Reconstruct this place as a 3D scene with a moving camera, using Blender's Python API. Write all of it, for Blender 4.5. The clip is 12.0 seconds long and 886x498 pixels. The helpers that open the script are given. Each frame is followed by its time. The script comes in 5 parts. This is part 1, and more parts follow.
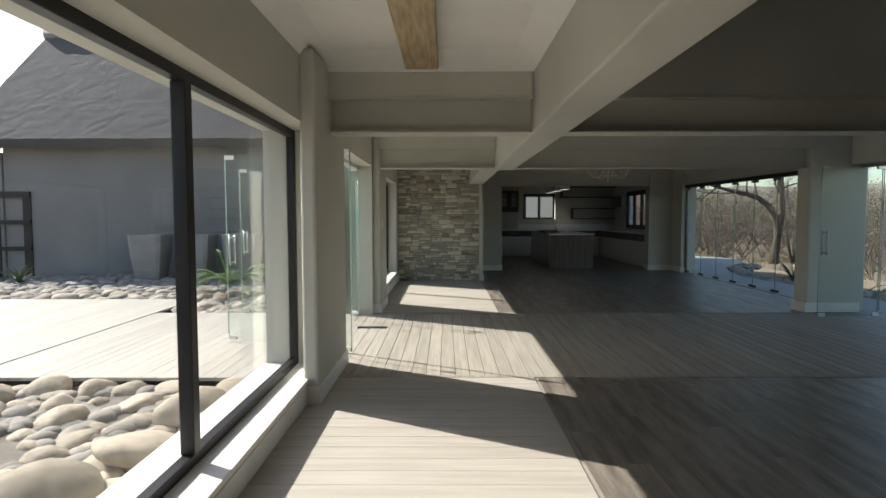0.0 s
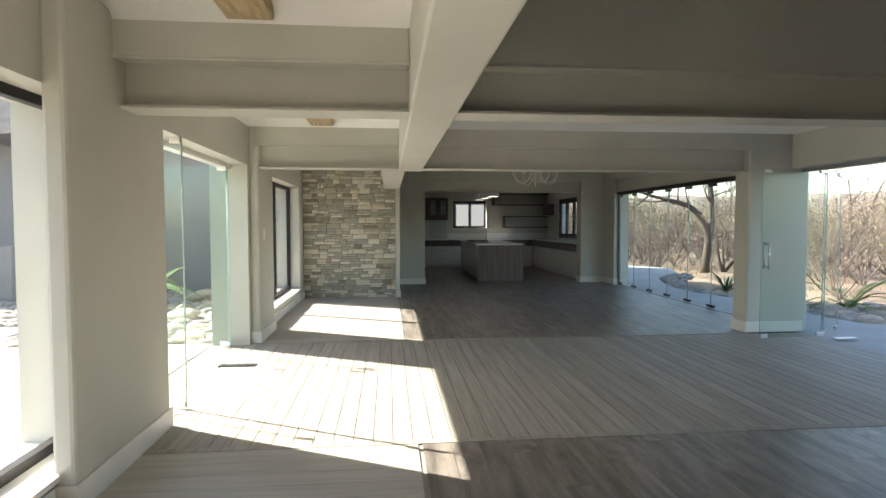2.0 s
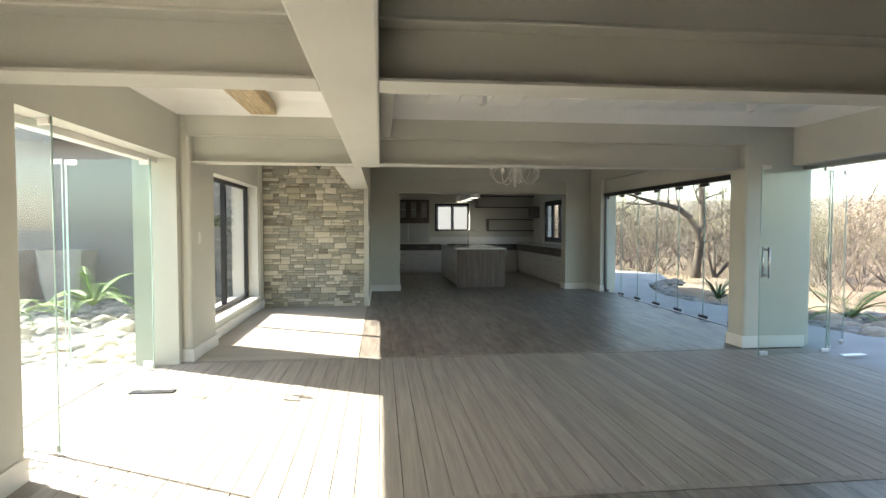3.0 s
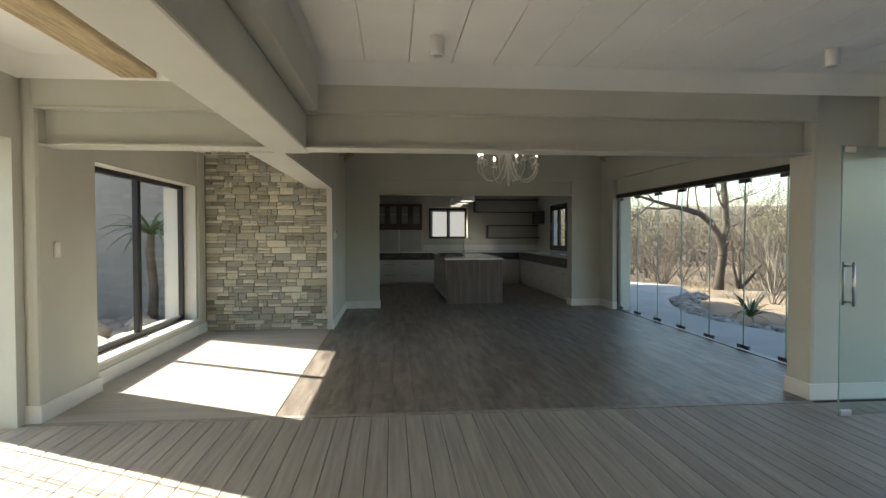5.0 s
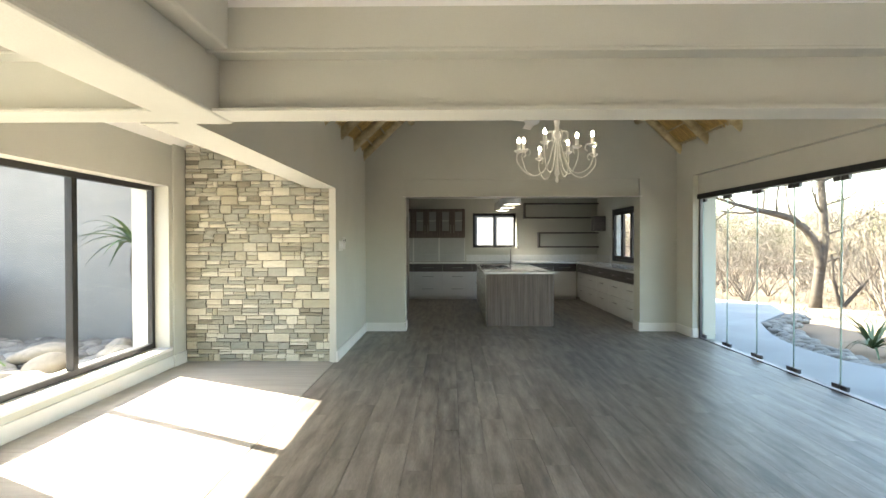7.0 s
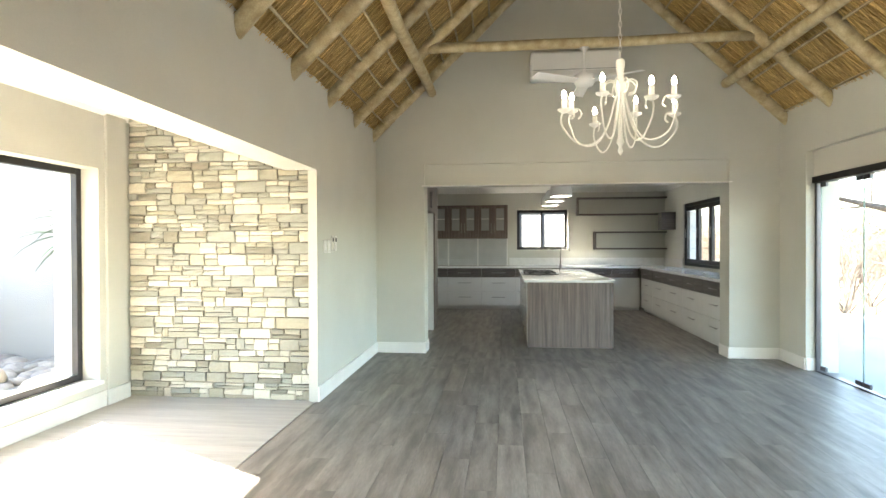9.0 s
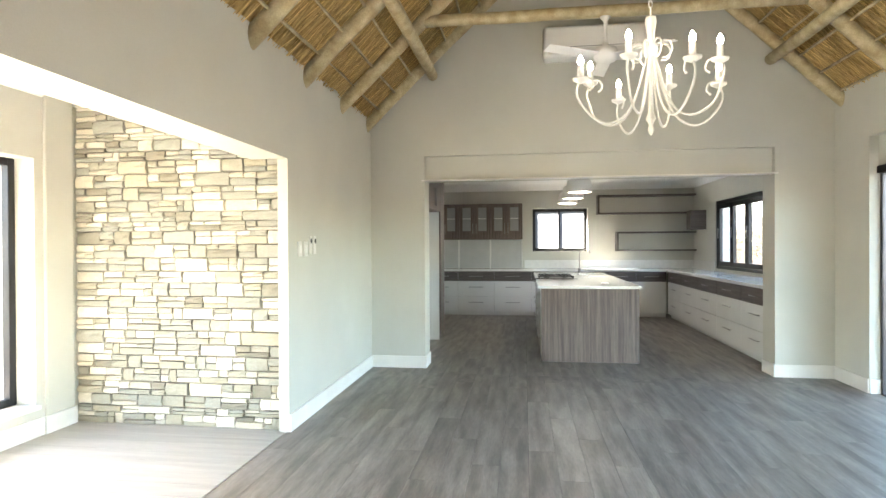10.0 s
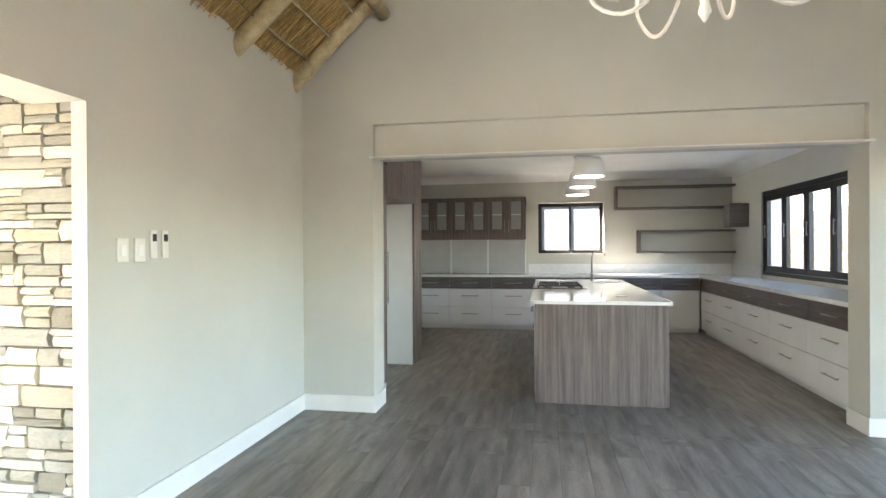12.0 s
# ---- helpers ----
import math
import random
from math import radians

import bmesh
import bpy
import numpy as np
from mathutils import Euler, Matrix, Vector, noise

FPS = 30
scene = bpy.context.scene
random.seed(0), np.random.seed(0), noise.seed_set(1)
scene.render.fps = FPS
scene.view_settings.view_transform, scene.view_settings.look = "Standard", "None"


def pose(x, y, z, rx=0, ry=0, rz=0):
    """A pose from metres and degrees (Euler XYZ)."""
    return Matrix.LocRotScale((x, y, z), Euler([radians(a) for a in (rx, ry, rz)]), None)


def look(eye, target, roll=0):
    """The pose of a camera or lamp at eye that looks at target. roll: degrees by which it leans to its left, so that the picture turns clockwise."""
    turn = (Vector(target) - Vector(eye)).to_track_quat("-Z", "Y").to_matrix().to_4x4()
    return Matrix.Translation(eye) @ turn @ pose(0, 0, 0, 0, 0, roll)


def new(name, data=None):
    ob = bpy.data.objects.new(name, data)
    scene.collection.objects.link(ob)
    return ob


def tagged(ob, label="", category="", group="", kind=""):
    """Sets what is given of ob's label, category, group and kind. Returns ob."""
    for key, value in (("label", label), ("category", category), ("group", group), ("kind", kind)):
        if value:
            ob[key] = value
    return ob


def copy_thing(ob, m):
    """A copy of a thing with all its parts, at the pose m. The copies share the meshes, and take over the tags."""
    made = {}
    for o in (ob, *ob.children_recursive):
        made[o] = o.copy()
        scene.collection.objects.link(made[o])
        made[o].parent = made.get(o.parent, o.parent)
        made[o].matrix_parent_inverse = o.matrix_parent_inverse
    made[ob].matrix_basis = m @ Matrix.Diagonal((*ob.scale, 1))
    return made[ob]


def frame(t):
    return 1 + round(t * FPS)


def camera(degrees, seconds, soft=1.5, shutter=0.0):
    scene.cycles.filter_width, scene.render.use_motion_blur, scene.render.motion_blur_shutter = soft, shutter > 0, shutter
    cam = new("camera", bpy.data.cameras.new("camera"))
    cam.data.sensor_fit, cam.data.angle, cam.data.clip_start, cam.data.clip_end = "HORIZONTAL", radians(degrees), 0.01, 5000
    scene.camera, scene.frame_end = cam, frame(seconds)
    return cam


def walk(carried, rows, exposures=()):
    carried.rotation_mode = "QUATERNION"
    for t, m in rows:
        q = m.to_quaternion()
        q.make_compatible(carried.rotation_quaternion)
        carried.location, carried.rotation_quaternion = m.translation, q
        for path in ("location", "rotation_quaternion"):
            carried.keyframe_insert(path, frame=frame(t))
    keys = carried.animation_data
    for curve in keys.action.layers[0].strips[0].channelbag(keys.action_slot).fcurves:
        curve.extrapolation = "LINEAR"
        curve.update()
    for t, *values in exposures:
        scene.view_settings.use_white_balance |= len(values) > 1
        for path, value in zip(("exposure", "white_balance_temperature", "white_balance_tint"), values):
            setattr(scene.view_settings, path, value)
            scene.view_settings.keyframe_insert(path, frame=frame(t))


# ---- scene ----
cam = camera(76.2, 12.0)
PATH = [
    (0, (0.083, -0.915, 1.381), (0.071, 1.082, 1.265), -0.1),
    (0.5, (0.163, -0.671, 1.395), (0.218, 1.325, 1.281), -0.1),
    (1, (0.339, -0.387, 1.397), (0.457, 1.607, 1.29), -0.1),
    (1.5, (0.501, -0.031, 1.393), (0.655, 1.96, 1.292), -0.0),
    (2, (0.653, 0.328, 1.396), (0.844, 2.317, 1.308), -0.1),
    (2.5, (0.886, 0.694, 1.39), (1.098, 2.681, 1.313), 0.0),
    (3, (1.074, 1.081, 1.387), (1.293, 3.068, 1.311), 0.0),
    (4.8, (1.678, 2.571, 1.38), (1.865, 4.561, 1.326), -0.3),
    (5, (1.735, 2.726, 1.394), (1.914, 4.718, 1.342), -0.1),
    (5.5, (1.879, 3.137, 1.405), (2.013, 5.132, 1.37), -0.1),
    (6, (1.997, 3.573, 1.414), (2.088, 5.571, 1.383), -0.2),
    (6.5, (2.129, 4.002, 1.429), (2.17, 6.002, 1.402), -0.1),
    (7, (2.218, 4.45, 1.432), (2.191, 6.45, 1.405), -0.1),
    (8.8, (2.454, 6.055, 1.405), (2.25, 8.044, 1.385), -0.5),
    (9, (2.509, 6.265, 1.398), (2.293, 8.254, 1.381), -0.2),
    (9.5, (2.585, 6.683, 1.395), (2.331, 8.667, 1.382), -0.2),
    (10, (2.617, 7.083, 1.4), (2.332, 9.063, 1.388), -0.3),
    (10.5, (2.677, 7.516, 1.399), (2.373, 9.493, 1.388), -0.3),
    (11, (2.739, 7.964, 1.383), (2.414, 9.937, 1.375), -0.3),
    (11.5, (2.817, 8.418, 1.372), (2.479, 10.39, 1.366), -0.2),
    (12, (2.91, 8.879, 1.384), (2.554, 10.847, 1.379), -0.3),
]
walk(cam, [(t, look(eye, target, roll)) for t, eye, target, roll in PATH],
     [(0.0, 1.0, 6600, 8), (0.5, 1.5, 6600, 8), (1.0, 1.75, 6600, 8), (1.5, 1.97, 6700, 8), (2.5, 2.5, 6900, 8), (3.0, 2.65, 7000, 8), (4.8, 2.12, 7100, 8), (5.5, 2.25, 7200, 9),
      (6.0, 2.75, 7300, 8), (6.5, 3.25, 7300, 8), (7.2, 3.85, 7300, 8), (9.0, 4.65, 7150, 9), (9.5, 4.82, 7000, 10), (10.5, 4.93, 6950, 12), (12.0, 4.82, 6900, 14)])

# ---- light ----
SUN_TO = Vector((-0.885, 0.467, 0.0)).normalized()
SUN_UP = radians(36.8)
world = bpy.data.worlds.new("world")
scene.world = world
world.use_nodes = True
wn = world.node_tree
sky = wn.nodes.new("ShaderNodeTexSky")
sky.sky_type = 'NISHITA'
sky.sun_disc = False
sky.sun_elevation = SUN_UP
sky.sun_rotation = math.atan2(SUN_TO.x, SUN_TO.y)
sky.dust_density = 1.5
wn.links.new(sky.outputs[0], wn.nodes["Background"].inputs[0])
wn.nodes["Background"].inputs[1].default_value = 0.125
sun = new("sun", bpy.data.lights.new("sun", 'SUN'))
sun.data.energy, sun.data.angle, sun.data.color = 5.0, radians(0.5), (1.0, 0.95, 0.87)
sun.matrix_world = look(SUN_TO * 20 * math.cos(SUN_UP) + Vector((0, 0, 20 * math.sin(SUN_UP))), (0, 0, 0))


# ---- materials ----
def mat(name, color, rough=0.7, metal=0.0, var=0.12, scale=6.0, fine=60.0, bump=0.15, stretch=(1, 1, 1), tint=None, rand=0.0, spec=0.5, island=0.0, detail=8.0):
    """A surface whose colour varies at two scales, with fine relief."""
    m = bpy.data.materials.new(name)
    m.use_nodes = True
    n, l = m.node_tree.nodes, m.node_tree.links
    b = n["Principled BSDF"]
    b.inputs["Roughness"].default_value, b.inputs["Metallic"].default_value = rough, metal
    b.inputs["Specular IOR Level"].default_value = spec
    tc, mp = n.new("ShaderNodeTexCoord"), n.new("ShaderNodeMapping")
    mp.inputs["Scale"].default_value = stretch
    l.new(tc.outputs["Object"], mp.inputs[0])
    if rand or island:
        info = n.new("ShaderNodeObjectInfo") if rand else n.new("ShaderNodeNewGeometry")
        out = info.outputs["Random"] if rand else info.outputs["Random Per Island"]
        shift = n.new("ShaderNodeVectorMath")
        shift.operation = 'MULTIPLY_ADD'
        l.new(out, shift.inputs[0])
        shift.inputs[1].default_value = (37.0, 91.0, 53.0)
        l.new(mp.outputs[0], shift.inputs[2])
        vec = shift.outputs[0]
    else:
        vec = mp.outputs[0]
    big, small = n.new("ShaderNodeTexNoise"), n.new("ShaderNodeTexNoise")
    big.inputs["Scale"].default_value, small.inputs["Scale"].default_value = scale, fine
    big.inputs["Detail"].default_value = detail
    l.new(vec, big.inputs[0]), l.new(vec, small.inputs[0])
    c2 = tint or tuple(c * (1 - 2.2 * var) for c in color)
    ramp = n.new("ShaderNodeValToRGB")
    ramp.color_ramp.elements[0].position, ramp.color_ramp.elements[1].position = 0.32, 0.68
    ramp.color_ramp.elements[0].color, ramp.color_ramp.elements[1].color = (*c2, 1), (*color, 1)
    l.new(big.outputs[0], ramp.inputs[0])
    mix = n.new("ShaderNodeMixRGB")
    mix.blend_type = 'MULTIPLY'
    mix.inputs[0].default_value = min(1, var * 2)
    l.new(ramp.outputs[0], mix.inputs[1]), l.new(small.outputs[0], mix.inputs[2])
    last = mix.outputs[0]
    if rand or island:
        hsv = n.new("ShaderNodeHueSaturation")
        mr = n.new("ShaderNodeMapRange")
        amount = rand or island
        mr.inputs[3].default_value, mr.inputs[4].default_value = 1 - amount, 1 + amount
        l.new(out, mr.inputs[0]), l.new(mr.outputs[0], hsv.inputs["Value"])
        l.new(last, hsv.inputs["Color"])
        last = hsv.outputs[0]
    l.new(last, b.inputs["Base Color"])
    if bump:
        bp = n.new("ShaderNodeBump")
        bp.inputs["Strength"].default_value, bp.inputs["Distance"].default_value = bump, 0.01
        l.new(small.outputs[0], bp.inputs["Height"]), l.new(bp.outputs[0], b.inputs["Normal"])
    return m


def glass_mat(name, tint, gloss=1.0):
    m = bpy.data.materials.new(name)
    m.use_nodes = True
    n, l = m.node_tree.nodes, m.node_tree.links
    n.remove(n["Principled BSDF"])
    tr, gl, mx, fr = n.new("ShaderNodeBsdfTransparent"), n.new("ShaderNodeBsdfGlossy"), n.new("ShaderNodeMixShader"), n.new("ShaderNodeLayerWeight")
    tr.inputs[0].default_value = (*tint, 1)
    gl.inputs["Roughness"].default_value = 0.01
    fr.inputs[0].default_value = 0.5
    po, ma = n.new("ShaderNodeMath"), n.new("ShaderNodeMath")
    po.operation, ma.operation = 'POWER', 'MULTIPLY_ADD'
    po.inputs[1].default_value, ma.inputs[1].default_value, ma.inputs[2].default_value = 5.0, 0.85, 0.018
    l.new(fr.outputs["Facing"], po.inputs[0]), l.new(po.outputs[0], ma.inputs[0])
    l.new(ma.outputs[0], mx.inputs[0]), l.new(tr.outputs[0], mx.inputs[1]), l.new(gl.outputs[0], mx.inputs[2])
    l.new(mx.outputs[0], n["Material Output"].inputs[0])
    return m


def glow(name, color, strength):
    m = bpy.data.materials.new(name)
    m.use_nodes = True
    b = m.node_tree.nodes["Principled BSDF"]
    b.inputs["Emission Color"].default_value = (*color, 1)
    b.inputs["Emission Strength"].default_value = strength
    b.inputs["Base Color"].default_value = (0.8, 0.78, 0.7, 1)
    return m


PLASTER = mat("greige_plaster", (0.56, 0.555, 0.495), 0.85, var=0.04, scale=1.3, fine=140, bump=0.12)
CEIL = mat("white_ceiling_paint", (0.86, 0.85, 0.82), 0.8, var=0.03, scale=2, fine=150, bump=0.05)
WHITE = mat("white_skirting_paint", (0.78, 0.76, 0.72), 0.5, var=0.04, scale=3, fine=90, bump=0.04)
BLACK = mat("black_aluminium", (0.018, 0.018, 0.02), 0.4, 0.3, var=0.1, bump=0.03)
GLASS = glass_mat("window_glass", (0.975, 0.98, 0.98))
GREENGLASS = glass_mat("toughened_glass", (0.945, 0.977, 0.965))
TINTGLASS = glass_mat("tinted_toughened_glass", (0.90, 0.945, 0.93))
EDGE = mat("glass_edge_green", (0.48, 0.66, 0.60), 0.15, var=0.1, bump=0)
STEEL = mat("brushed_steel", (0.6, 0.6, 0.6), 0.28, 1.0, var=0.05, bump=0.05)
DARKSTEEL = mat("dark_steel", (0.12, 0.12, 0.13), 0.35, 0.8, var=0.08, bump=0.04)
PINE = mat("varnished_pine", (0.66, 0.50, 0.29), 0.5, var=0.2, scale=5, fine=40, stretch=(8, 0.8, 8), bump=0.1)
VINYL = mat("grey_vinyl_plank", (0.345, 0.305, 0.265), 0.40, var=0.25, scale=2.0, fine=20, stretch=(6, 0.8, 4), bump=0.06, tint=(0.135, 0.118, 0.104), rand=0.10)
VINYL_SUB = mat("vinyl_joint", (0.05, 0.042, 0.036), 0.6, var=0.1)
DECK = mat("composite_deck_board", (0.41, 0.38, 0.335), 0.6, var=0.13, scale=2.5, fine=30, stretch=(14, 0.6, 4), bump=0.16, rand=0.09)
DECK_OUT = mat("weathered_deck_board", (0.47, 0.445, 0.40), 0.7, var=0.12, scale=2.5, fine=30, stretch=(14, 0.6, 4), bump=0.2, rand=0.08)
GAP = mat("deck_underlay", (0.03, 0.028, 0.026), 0.9, var=0.1)
TILE = mat("pale_wood_look_tile", (0.46, 0.43, 0.385), 0.5, var=0.08, scale=2, fine=26, stretch=(0.8, 9, 4), bump=0.05, rand=0.04)
GROUT = mat("pale_grout", (0.30, 0.285, 0.255), 0.8, var=0.08)
STONE = mat("ledge_stone", (0.67, 0.65, 0.59), 0.85, var=0.12, scale=9, fine=50, bump=0.45, tint=(0.56, 0.54, 0.48), rand=0.10)
MORTAR = mat("dark_mortar", (0.33, 0.31, 0.27), 0.95, var=0.2, bump=0.3)
ROCK = mat("river_boulder", (0.54, 0.46, 0.36), 0.85, var=0.16, scale=3, fine=45, bump=0.3, tint=(0.36, 0.31, 0.25), rand=0.25)
PEBBLE = mat("river_pebbles", (0.36, 0.33, 0.29), 0.85, var=0.18, scale=4, fine=50, bump=0.25, tint=(0.20, 0.185, 0.17), island=0.3)
THATCH = mat("golden_thatch", (0.74, 0.51, 0.19), 0.9, var=0.3, scale=4, fine=70, stretch=(3, 14, 3), bump=0.8, tint=(0.36, 0.22, 0.07))
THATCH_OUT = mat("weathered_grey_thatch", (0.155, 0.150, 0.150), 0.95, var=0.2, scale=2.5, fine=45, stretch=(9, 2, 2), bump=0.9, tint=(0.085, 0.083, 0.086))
POLE = mat("gum_pole", (0.64, 0.545, 0.335), 0.6, var=0.18, scale=3.5, fine=28, stretch=(3, 3, 3), bump=0.2, tint=(0.42, 0.32, 0.165), rand=0.1)
GREYWALL = mat("dark_grey_exterior_plaster", (0.26, 0.255, 0.25), 0.9, var=0.08, scale=0.9, fine=90, bump=0.06)
SOIL = mat("dry_soil", (0.28, 0.22, 0.17), 0.95, var=0.2, scale=0.5, fine=12, bump=0.5, tint=(0.21, 0.15, 0.095))
PAVE = mat("grey_terrace_screed", (0.36, 0.36, 0.36), 0.65, var=0.1, scale=1.2, fine=50, bump=0.15)
POT = mat("grey_concrete_pot", (0.34, 0.33, 0.325), 0.8, var=0.1, scale=3, fine=60, bump=0.15)

# each ledge stone takes one of a few quarry tones
n, l = STONE.node_tree.nodes, STONE.node_tree.links
tone, pick, blend = n.new("ShaderNodeValToRGB"), n.new("ShaderNodeObjectInfo"), n.new("ShaderNodeMixRGB")
tone.color_ramp.interpolation = 'CONSTANT'
tones = ((0.0, (0.52, 0.50, 0.43)), (0.08, (0.74, 0.72, 0.63)), (0.26, (0.67, 0.675, 0.63)), (0.42, (0.77, 0.73, 0.61)), (0.54, (1.18, 1.16, 1.08)), (0.70, (0.60, 0.605, 0.56)), (0.80, (1.02, 0.98, 0.87)), (0.91, (0.86, 0.845, 0.77)))
for at_, c_ in tones[2:]:
    tone.color_ramp.elements.new(at_)
for el, (at_, c_) in zip(tone.color_ramp.elements, tones):
    el.position, el.color = at_, (*c_, 1)
blend.blend_type = 'MULTIPLY'
blend.inputs[0].default_value = 1.0
base = n["Principled BSDF"].inputs["Base Color"]
l.new(pick.outputs["Random"], tone.inputs[0])
l.new(base.links[0].from_socket, blend.inputs[1]), l.new(tone.outputs[0], blend.inputs[2])
l.new(blend.outputs[0], base)


# ---- mesh helpers ----
def box(bm, x0, x1, y0, y1, z0, z1, bevel=0.0):
    vs = [bm.verts.new((x, y, z)) for x in (x0, x1) for y in (y0, y1) for z in (z0, z1)]
    fs = [bm.faces.new([vs[i] for i in q]) for q in ((0, 1, 3, 2), (4, 6, 7, 5), (0, 4, 5, 1), (2, 3, 7, 6), (0, 2, 6, 4), (1, 5, 7, 3))]
    if bevel:
        es = list({e for f in fs for e in f.edges})
        bmesh.ops.bevel(bm, geom=es, offset=bevel, segments=2, affect='EDGES', profile=0.5)


def boxes(*rows, bevel=0.0):
    bm = bmesh.new()
    for r in rows:
        box(bm, *r, bevel=bevel)
    return bm


def cyl(bm, a, b, r0, r1=None, n=12, cap=True):
    a, b = Vector(a), Vector(b)
    r1 = r0 if r1 is None else r1
    q = (b - a).to_track_quat('Z', 'Y')
    rings = []
    for p, r in ((a, r0), (b, r1)):
        rings.append([bm.verts.new(p + q @ Vector((r * math.cos(2 * math.pi * i / n), r * math.sin(2 * math.pi * i / n), 0))) for i in range(n)])
    for i in range(n):
        f = bm.faces.new((rings[0][i], rings[0][(i + 1) % n], rings[1][(i + 1) % n], rings[1][i]))
        f.smooth = True
    if cap:
        bm.faces.new(rings[0][::-1]), bm.faces.new(rings[1])


def tube(bm, pts, radii, n=8):
    """A round bar bent along points."""
    pts = [Vector(p) for p in pts]
    rings = []
    for i, p in enumerate(pts):
        d = pts[min(i + 1, len(pts) - 1)] - pts[max(i - 1, 0)]
        q = d.to_track_quat('Z', 'Y')
        r = radii[i] if hasattr(radii, "__len__") else radii
        rings.append([bm.verts.new(p + q @ Vector((r * math.cos(2 * math.pi * k / n), r * math.sin(2 * math.pi * k / n), 0))) for k in range(n)])
    for a, b in zip(rings, rings[1:]):
        # match the rings' start so the tube does not twist
        k0 = min(range(n), key=lambda k: (b[k].co - a[0].co).length)
        for k in range(n):
            f = bm.faces.new((a[k], a[(k + 1) % n], b[(k + 1 + k0) % n], b[(k + k0) % n]))
            f.smooth = True
        b[:] = b[k0:] + b[:k0]
    bm.faces.new(rings[0][::-1]), bm.faces.new(rings[-1])


def lathe(bm, profile, n=20, centre=(0, 0)):
    rings = [[bm.verts.new((centre[0] + r * math.cos(2 * math.pi * k / n), centre[1] + r * math.sin(2 * math.pi * k / n), z)) for k in range(n)] for r, z in profile]
    for a, b in zip(rings, rings[1:]):
        for k in range(n):
            f = bm.faces.new((a[k], a[(k + 1) % n], b[(k + 1) % n], b[k]))
            f.smooth = True
    bm.faces.new(rings[0][::-1]), bm.faces.new(rings[-1])


def mesh_of(name, bm, material):
    bmesh.ops.recalc_face_normals(bm, faces=bm.faces)
    me = bpy.data.meshes.new(name)
    bm.to_mesh(me)
    bm.free()
    me.materials.append(material)
    return me


def part(name, bm, material, parent=None, label=""):
    ob = new(name, mesh_of(name, bm, material))
    if parent:
        ob.parent = parent
    if label:
        ob["label"] = label
    return ob


def thing(name, label, category, at=(0, 0, 0), group="", kind=""):
    e = new(name)
    e.location = at
    e.empty_display_size = 0.1
    return tagged(e, label, category, group, kind)


def setting(name, bm, material, label, category):
    return tagged(part(name, bm, material), label, category, kind="structure")


# ---- the plan ----
XL, XW, XP, XO = -0.96, -1.15, -0.86, -1.38      # left wall: face, glass, pillars' face, outside
XB0, XB1 = 0.78, 1.07                            # long beam
XR, XRO = 5.80, 6.14                             # right wall
YB1, YB2 = 3.66, 7.10                            # cross beams' faces
YS = 11.14                                       # stone wall
YK, YK2 = 13.45, 13.75                           # kitchen partition
YBACK, XKR = 19.0, 5.98                          # kitchen walls
ZB, ZC = 2.06, 2.66                              # beams' underside, flat ceilings
YREAR = -3.6

# walls
setting("wall_left", boxes(
    (XO, XL, YREAR, -0.15, 0, 2.95), (XO, XL, -0.15, 3.62, 2.06, 2.95), (XO, XL, -0.15, 3.62, -0.4, 0.155),
    (XO, XL, 3.62, 4.36, -0.4, 2.95), (XO, XL, 4.36, 7.02, 2.08, 2.95), (XO, XL, 7.02, 8.08, -0.4, 2.95),
    (XO, XL, 8.08, 10.78, 2.06, 2.95), (XO, XL, 8.08, 10.78, -0.4, 0.20), (XO, XL, 10.78, 11.5, -0.4, 2.95)),
    PLASTER, "greige plastered outer wall with large window openings", "wall")
bm = bmesh.new()
box(bm, XL - 0.01, XP, 3.17, 4.36, 0, 2.58, bevel=0.022)
setting("wall_pillar_1", bm, PLASTER, "greige plastered pillar with rounded corners", "pillar")
bm = bmesh.new()
box(bm, XL - 0.01, XP, 7.12, 7.98, 0, 2.94, bevel=0.035)
setting("wall_pillar_2", bm, PLASTER, "greige plastered pillar with rounded corners", "pillar")
bm = bmesh.new()
box(bm, XL - 0.01, -0.945, 10.86, YS, 0, 2.94, bevel=0.015)
setting("wall_pillar_3", bm, PLASTER, "narrow greige plastered pier beside the stone wall", "pillar")
setting("wall_stone_backing", boxes((XL, XB0, YS + 0.045, YS + 0.3, 0, 2.9)), MORTAR, "mortar bed behind stacked stone", "wall")
setting("wall_inner", boxes((XB0, 0.86, YS - 0.02, YK2, 0, 3.05), (0.57, 0.86, 7.44, YS - 0.02, ZB, 3.05)), PLASTER, "greige plastered inner wall above and beside the alcove", "wall")
setting("wall_north", boxes(
    (0.86, 1.49, YK, YK2, 0, 2.42), (5.22, 6.3, YK, YK2, 0, 2.42), (0.2, 6.5, YK, YK2, 2.42, 2.95), (1.49, 5.22, YK + 0.06, YK2, 2.15, 2.42)),
    PLASTER, "greige gable wall with a wide opening to the kitchen", "wall")
setting("trim_lintel", boxes((1.46, 5.25, YK - 0.025, YK + 0.09, 2.137, 2.15), bevel=0.003), WHITE, "thin pale steel lip under the kitchen lintel", "trim")
bm = bmesh.new()
gable = [bm.verts.new(p) for p in ((0.3, YK, 2.95), (6.46, YK, 2.95), (3.38, YK, 5.75), (0.3, YK2, 2.95), (6.46, YK2, 2.95), (3.38, YK2, 5.75))]
